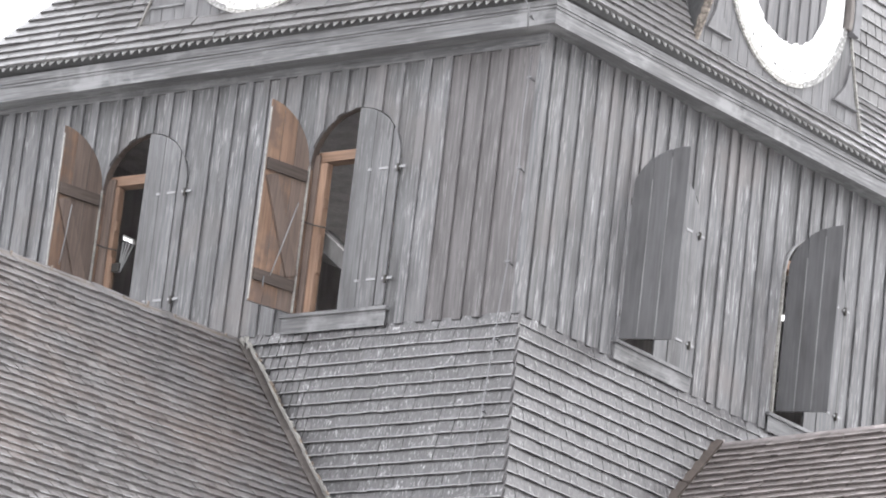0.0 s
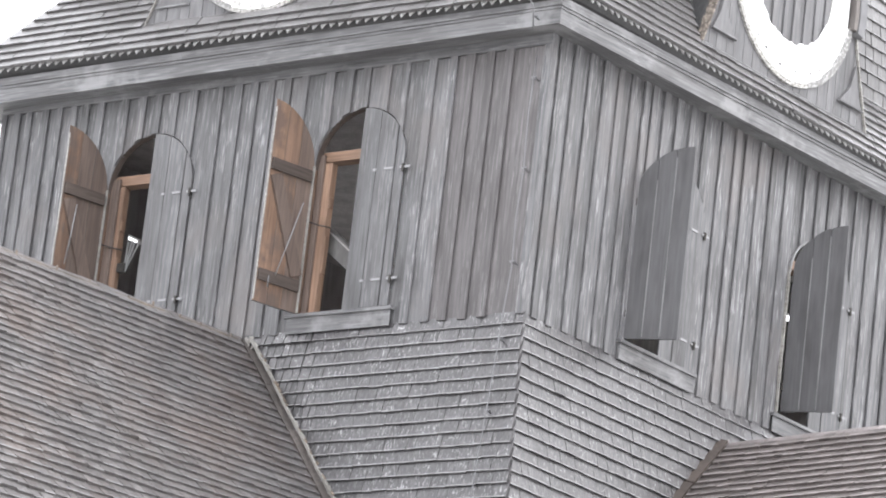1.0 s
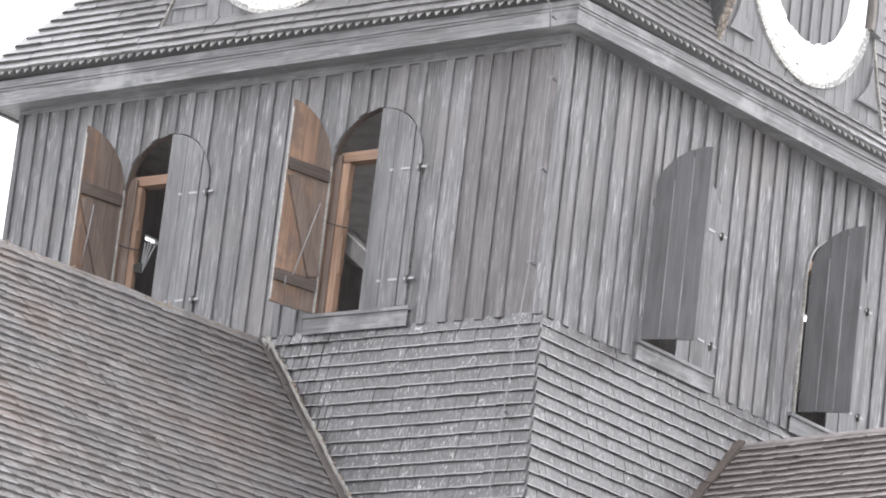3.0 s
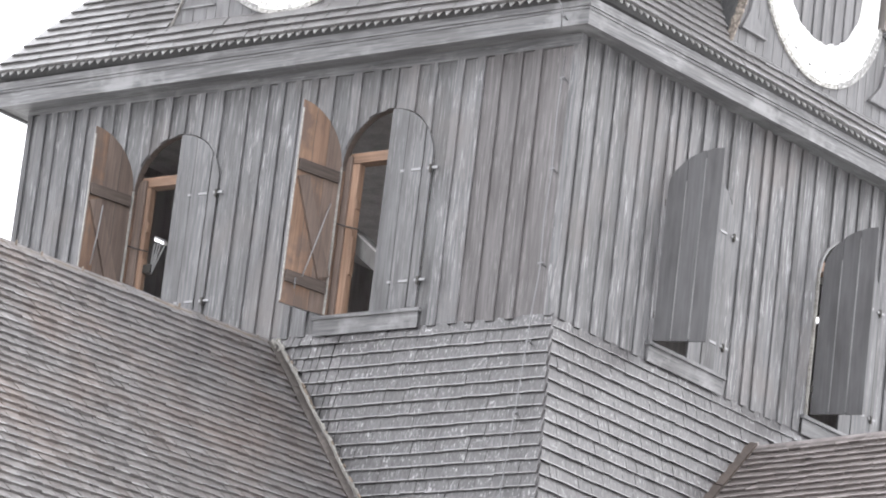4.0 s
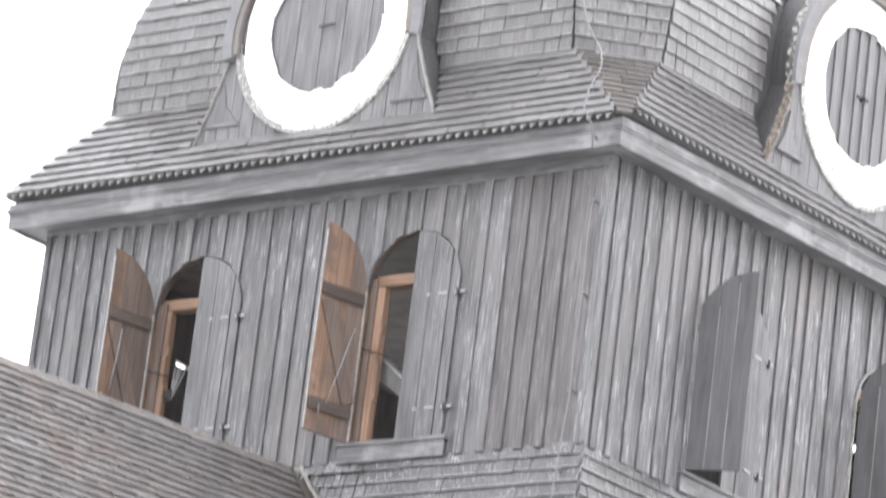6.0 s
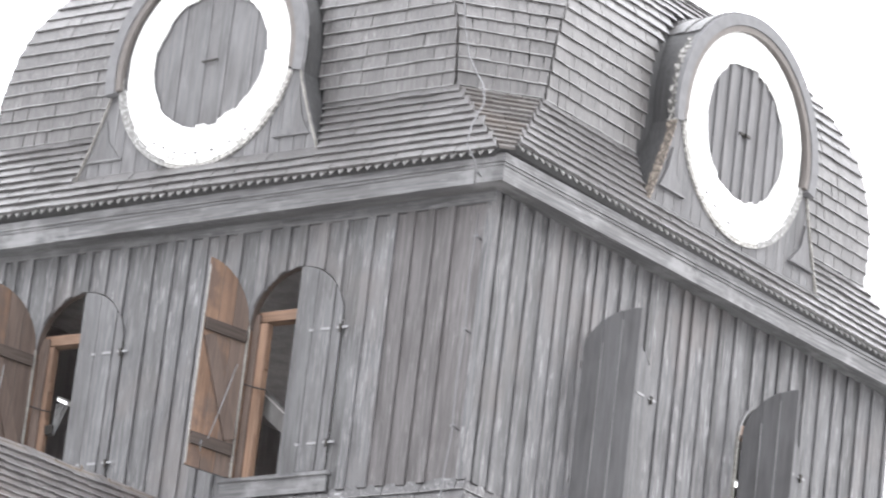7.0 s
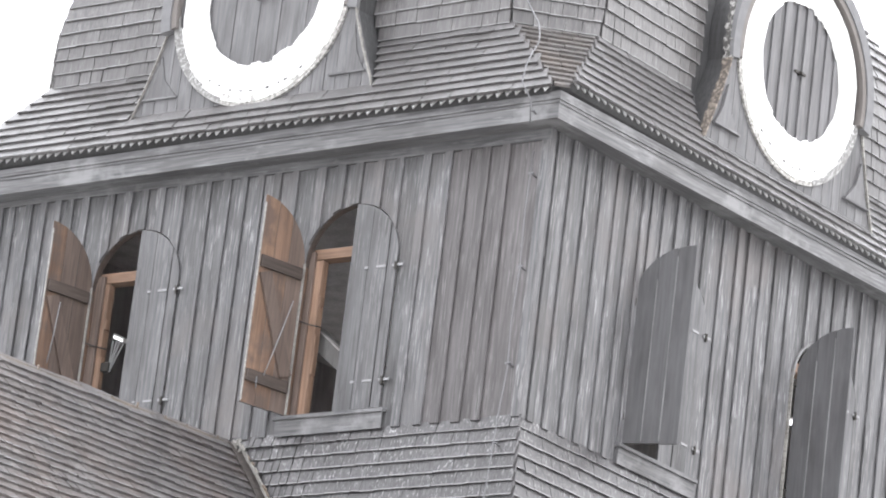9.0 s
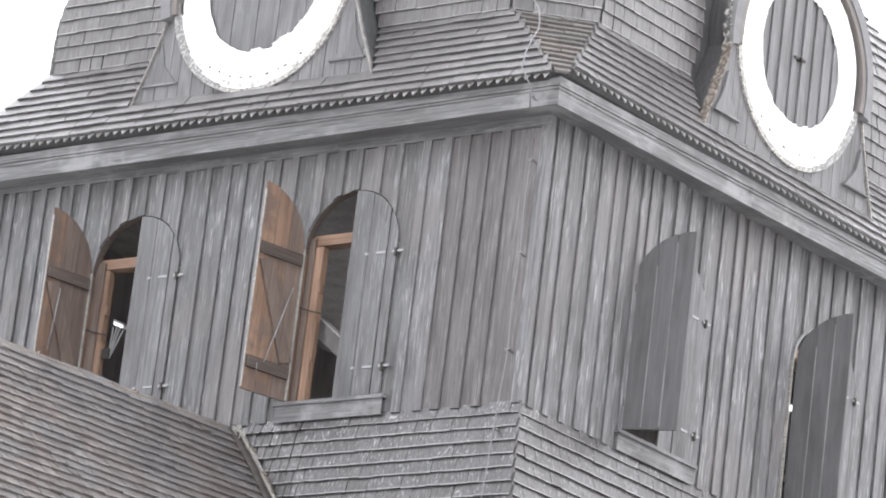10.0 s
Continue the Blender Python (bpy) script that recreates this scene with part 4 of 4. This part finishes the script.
for i in range(4):
    z0, z1 = ARM_Z - 0.02 - 0.62 * i, ARM_Z - 0.02 - 0.62 * (i + 1) + 0.01
    pa = (skirt_out(z0) + 0.05, ARM_Y - (ARM_Z - z0) / ARM_T - 0.05, z0 + 0.03)
    pb = (skirt_out(z1) + 0.05, ARM_Y - (ARM_Z - z1) / ARM_T - 0.05, z1 + 0.03)
    part("board", bar("board", (pa[0] + 0.02, pa[1] - 0.05, pa[2]), (pb[0] + 0.02, pb[1] - 0.05, pb[2]), 0.10, 0.03, M_LEDGE, up=(0.35, -0.8, 0.6)), vb2)
    part("edge", bar("edge", (pa[0] + 0.035, pa[1] + 0.02, pa[2] + 0.02), (pb[0] + 0.035, pb[1] + 0.02, pb[2] + 0.02), 0.016, 0.03, M_ARMEDGE, up=(0.35, -0.8, 0.6)), vb2, "thin pale edge")


# ---- shutters ----
def leaf(mirror, outer, inner, gap=0.002, seams=False, rise=1.0):
    """Meshes of one arched shutter leaf, hinged at the origin, reaching along +x (or -x); its outer face looks to -y."""
    sg = -1 if mirror else 1
    w = OPEN_HALF - 0.006
    out = []
    cuts = [0.0, 0.12, 0.36, w] if mirror else [0.0, 0.21, 0.40, w]
    for i, (a, b) in enumerate(zip(cuts, cuts[1:])):
        us = [sg * x for x in spaced(a + gap, b - gap, 8)]
        if mirror:
            us.reverse()
        head = lambda u: SPRING - 0.008 + rise * math.sqrt(max(w * w - (w - abs(u)) ** 2, 0))
        dy = 0.006 * (i % 2)
        out.append(("board", slab_between("board", us, lambda u: SILL + 0.012 - 0.004 * i, head, -0.052 - dy, -0.026, [outer, inner[i]], 1), ""))
    for c in (cuts[1:-1] if seams else ()):
        out.append(("seam", box("seam", c - 0.003, c + 0.008, -0.064, -0.0515, SILL + 0.03, SPRING + (0.12 if c < 0.3 else 0.36), M_SEAM), "pale strip along a board seam"))
    for z in (1.2, 0.02):
        out.append(("ledge", box("ledge", *sorted((sg * 0.03, sg * (w - 0.03))), -0.0255, 0.006, z - 0.06, z + 0.06, M_LEDGE, 0.006), "dark brown inner ledge"))
    out.append(("brace", bar("brace", (sg * 0.08, -0.01, 0.12), (sg * (w - 0.1), -0.01, 1.1), 0.03, 0.15, M_DULL, up=(-sg * 0.9, 0, 0.4)), "dull brown diagonal brace"))
    if not mirror and not seams:
        out.append(("edge_strip", box("edge_strip", 0.002, 0.015, -0.0255, 0.0, SILL + 0.02, SPRING + 0.02, M_PALE), "pale worn edge"))
        out.append(("edge_strip", box("edge_strip", w - 0.014, w - 0.002, -0.0255, -0.012, SILL + 0.02, SPRING + 0.5, M_PALE), "pale worn edge"))
    for z in (1.2, 0.02):
        if mirror:
            for p, q in ((0.345, 0.39), (0.13, 0.245), (-0.085, 0.045)):
                out.append(("strap_hinge", box("strap_hinge", *sorted((sg * p, sg * q)), -0.066, -0.056, z - 0.012, z + 0.012, M_STRAP), "pale grey iron strap"))
        out.append(("hinge_pin", box("hinge_pin", -0.014, 0.014, -0.08, -0.05, z - 0.05, z + 0.03, M_RUST, 0.006), "dark iron hinge pin"))
    return out


LEAVES = {"open": leaf(False, M_BOARD, (M_DULL, M_FRESH, M_ORANGE)), "dull": leaf(False, M_BOARD, (M_DULL, M_DULL, M_FRESH)), "shut": leaf(True, M_SHUT, (M_FRESH,) * 3, 0.006),
          "shut low": leaf(True, M_SHUT, (M_FRESH,) * 3, 0.005, rise=ARCH_E), "grey": leaf(False, M_LEAF, (M_LEDGE,) * 3, 0.0045, True, ARCH_E - 0.005)}


def shutter(label, side, u, look_of, degrees, stay=False, out=0.0):
    m = side @ pose(u, -out, 0) @ pose(0, -0.03, 0) @ pose(0, 0, 0, 0, 0, degrees) @ pose(0, 0.03, 0)
    top = thing("shutter", label, "shutter", "belfry shutters", m=m)
    strap = None
    for nm, me, lb in LEAVES[look_of]:
        k = part(nm, me, strap if nm == "hinge_pin" and strap else top, lb)
        if nm == "strap_hinge":
            strap = k
    if stay:
        part("stay_rod", tube("stay_rod", [(0.12, 0.02, 0.89), (0.25, 0.03, 0.46), (0.37, 0.02, 0.05)] if look_of == "open" else [(0.40, 0.02, 1.05), (0.43, 0.03, 0.72), (0.46, 0.02, 0.38)], 0.0065, M_STRAP), top, "thin iron stay rod")
        part("hook", tube("hook", [(0.45, 0.02, 0.02), (0.46, 0.03, -0.1)], 0.008, M_IRON), top, "iron hook")
    if stay:
        back = m.inverted()
        at = u + OPEN_HALF - CENTRES[0] * -1
        ends = [(-2.905, -0.07, 0.745), (-2.76, 0.02, 0.70), (-2.61, 0.058, 0.665)]
        part("hook_rod", tube("hook_rod", [back @ Vector((x + at, y, z)) for x, y, z in ends], 0.008, M_RUST), top, "dark iron hook rod")
    return top


for c in OPENINGS_S:
    shutter("arched shutter standing open, brown inner side showing", Matrix(), c - OPEN_HALF, "open" if c > -3 else "dull", -101, True)
    shutter("closed grey arched shutter leaf with iron straps", Matrix(), c + OPEN_HALF, "shut", 0)
for c in OPENINGS_E:
    shutter("grey arched shutter leaf standing wide open", EAST, c - OPEN_HALF, "grey", -76 if c < 3 else -79, False, 0.006 if c < 3 else 0.075)
    shutter("closed grey arched shutter leaf with iron straps", EAST, c + OPEN_HALF, "shut low", 0)

# ---- window sills, frames and timbers inside the openings ----
for i, (side, c) in enumerate([(Matrix(), u) for u in OPENINGS_S] + [(EAST, u) for u in OPENINGS_E]):
    win = thing(f"window_{i + 1}", "arched belfry opening with a board sill", "window", kind="structure", m=side @ pose(c, 0, 0))
    part("sill", box("sill", -0.70, 0.68, -0.095, 0.02, SILL - 0.045, SILL - 0.008, M_TRIM, 0.004), win)
    part("apron", box("apron", -0.68, 0.66, -0.07, -0.058, SILL - 0.212, SILL - 0.046, M_TRIM, 0.003), win)
    # reveal of the arch
    us = spaced(-OPEN_HALF, OPEN_HALF, 24)
    v, f = [], []
    for u in us:
        z = SPRING + (ARCH_E if i > 1 else ARCH_S) * math.sqrt(max(OPEN_HALF ** 2 - u * u, 0))
        v += [(u, -0.02, z), (u, 0.06, z), (u * 1.03, 0.06, z + 0.05), (u * 1.03, -0.02, z + 0.05)]
    for k in range(24):
        for j in range(4):
            f.append((4 * k + j, 4 * k + 4 + j, 4 * k + 4 + (j + 1) % 4, 4 * k + (j + 1) % 4))
    f += [(0, 1, 2, 3), (99, 98, 97, 96)]
    part("arch_lining", mesh("arch_lining", v, f, M_LEDGE), win)
    for s in (-1, 1):
        part("jamb", box("jamb", *sorted((s * OPEN_HALF, s * (OPEN_HALF + 0.05))), 0.002, 0.06, SILL - 0.1, SPRING, M_FRESH), win, "brown inner jamb")
    if i > 1:
        # pale strip paints in the wet highlight along the jamb
        part("jamb_edge", box("jamb_edge", -OPEN_HALF + 0.001, -OPEN_HALF + 0.014, -0.056, 0.06, SILL, SPRING + 0.05, M_PALE), win, "pale jamb edge with a painted wet highlight")
        # pale strip round the arch's hinge side carries on the jamb's painted highlight
        v, f = [], []
        for k in range(15):
            a = radians(180 - 84 * k / 14)
            for r, y in ((1.0, -0.054), (1.0, -0.02), (0.955, -0.02), (0.955, -0.054)):
                v.append((OPEN_HALF * r * math.cos(a), y, SPRING + ARCH_E * OPEN_HALF * r * math.sin(a)))
        for k in range(14):
            for q in range(4):
                f.append((4 * k + q, 4 * k + 4 + q, 4 * k + 4 + (q + 1) % 4, 4 * k + (q + 1) % 4))
        f += [(0, 1, 2, 3), (59, 58, 57, 56)]
        part("arch_edge", mesh("arch_edge", v, f, M_SEAM), win, "pale arch edge with a painted highlight")
    else:
        # dark old board in front of the timber post
        part("jamb_board", box("jamb_board", -OPEN_HALF + 0.002, -OPEN_HALF + (0.075 if i == 0 else 0.115), 0.03, 0.064, SILL, SPRING + 0.16, M_DULL, 0.004), win, "dull brown jamb board")
    post = thing("timber_post", "light brown squared timber post behind the opening", "post", "belfry timbers", m=side @ pose(c - 0.515, 0.065, -0.42))
    part("shaft", box("shaft", -0.085, 0.075, 0, 0.10, 0, 1.80, M_BEAM, 0.008), post)
    for z0, z1 in ((0.62, 1.02), (1.32, 1.42)):
        part("cleat", box("cleat", 0.076, 0.092, 0.01, 0.08, z0, z1, M_BEAM, 0.004), post)
    if i == 1:
        part("latch", box("latch", 0.05, 0.19, 0.02, 0.09, 0.865, 0.955, M_RUST, 0.006), post, "dark iron latch")
        # added pale bars, splayed up from the latch, stand in for daylight's glimmer
        for k, (x, z) in enumerate(((0.19, 1.19), (0.235, 1.205), (0.28, 1.18), (0.325, 1.15))):
            part("splint", bar("splint", (0.17 + 0.006 * k, 0.055, 0.86), (x, 0.055 + 0.006 * (k % 2), z), 0.02, 0.012, M_GLIMMER, up=(0, 1, 0)), post, "pale bar standing in for streaks of daylight")
    rail = thing("timber_beam", "light brown timber beam across the opening", "beam", "belfry timbers", m=side @ pose(c, 0.075, 1.385))
    part("shaft", box("shaft", -0.75, 0.75, 0, 0.15, 0.01, 0.115, M_BEAM_X, 0.008), rail)
    if i == 0:
        br = thing("timber_brace", "grey diagonal timber brace inside the belfry", "brace", "belfry timbers", m=side @ pose(c, 0.33, 0))
        part("shaft", bar("shaft", (-0.62, 0, 0.68), (0.82, 0.0, -0.435), 0.14, 0.19, M_STRUT), br)
        part("edge", bar("edge", (-0.62, -0.075, 0.77), (0.82, -0.075, -0.345), 0.012, 0.014, M_INNER), br, "pale worn edge")

# ---- lightning conductor ----
lc = thing("lightning_conductor", "thin galvanised lightning conductor wire with brackets", "conductor")
part("wire", tube("wire", [(-0.72, -0.04, 5.0), (-0.60, -0.07, 4.5), (-0.55, -0.07, 4.2), (-0.47, -0.05, 3.9), (-0.34, -0.06, 3.7), (-0.22, -0.09, 3.55), (-0.16, -0.13, 3.40), (-0.11, -0.2, 3.29), (-0.05, -0.36, 3.12), (-0.03, -0.46, 2.95), (0.0, -0.53, 2.76), (0.08, -0.46, 2.58), (0.04, -0.38, 2.38)], 0.0078, M_IRON), lc)
part("wire", tube("wire", [(-0.08, -0.11, 2.2), (-0.10, -0.12, 1.6), (-0.09, -0.11, 1.0), (-0.11, -0.12, 0.5), (-0.1, -0.11, 0.0), (-0.13, -0.12, -0.4), (-0.12, -0.2, -1.2), (-0.13, -0.3, -2.3), (-0.12, -0.4, -3.2)], 0.007, M_IRON), lc)
for x, y, z in ((-0.085, -0.11, 1.97), (-0.09, -0.11, 1.02), (-0.1, -0.11, 0.05), (-0.125, -0.13, -0.75), (-0.12, -0.22, -1.5), (0.06, -0.40, 2.5)):
    k = part("bracket", bar("bracket", (x - 0.03, y, z), (x + 0.03, y, z), 0.018, 0.018, M_IRON), lc)
    part("stem", bar("stem", (x, y, z), (x, y + 0.12, z - 0.02), 0.012, 0.012, M_IRON), k)
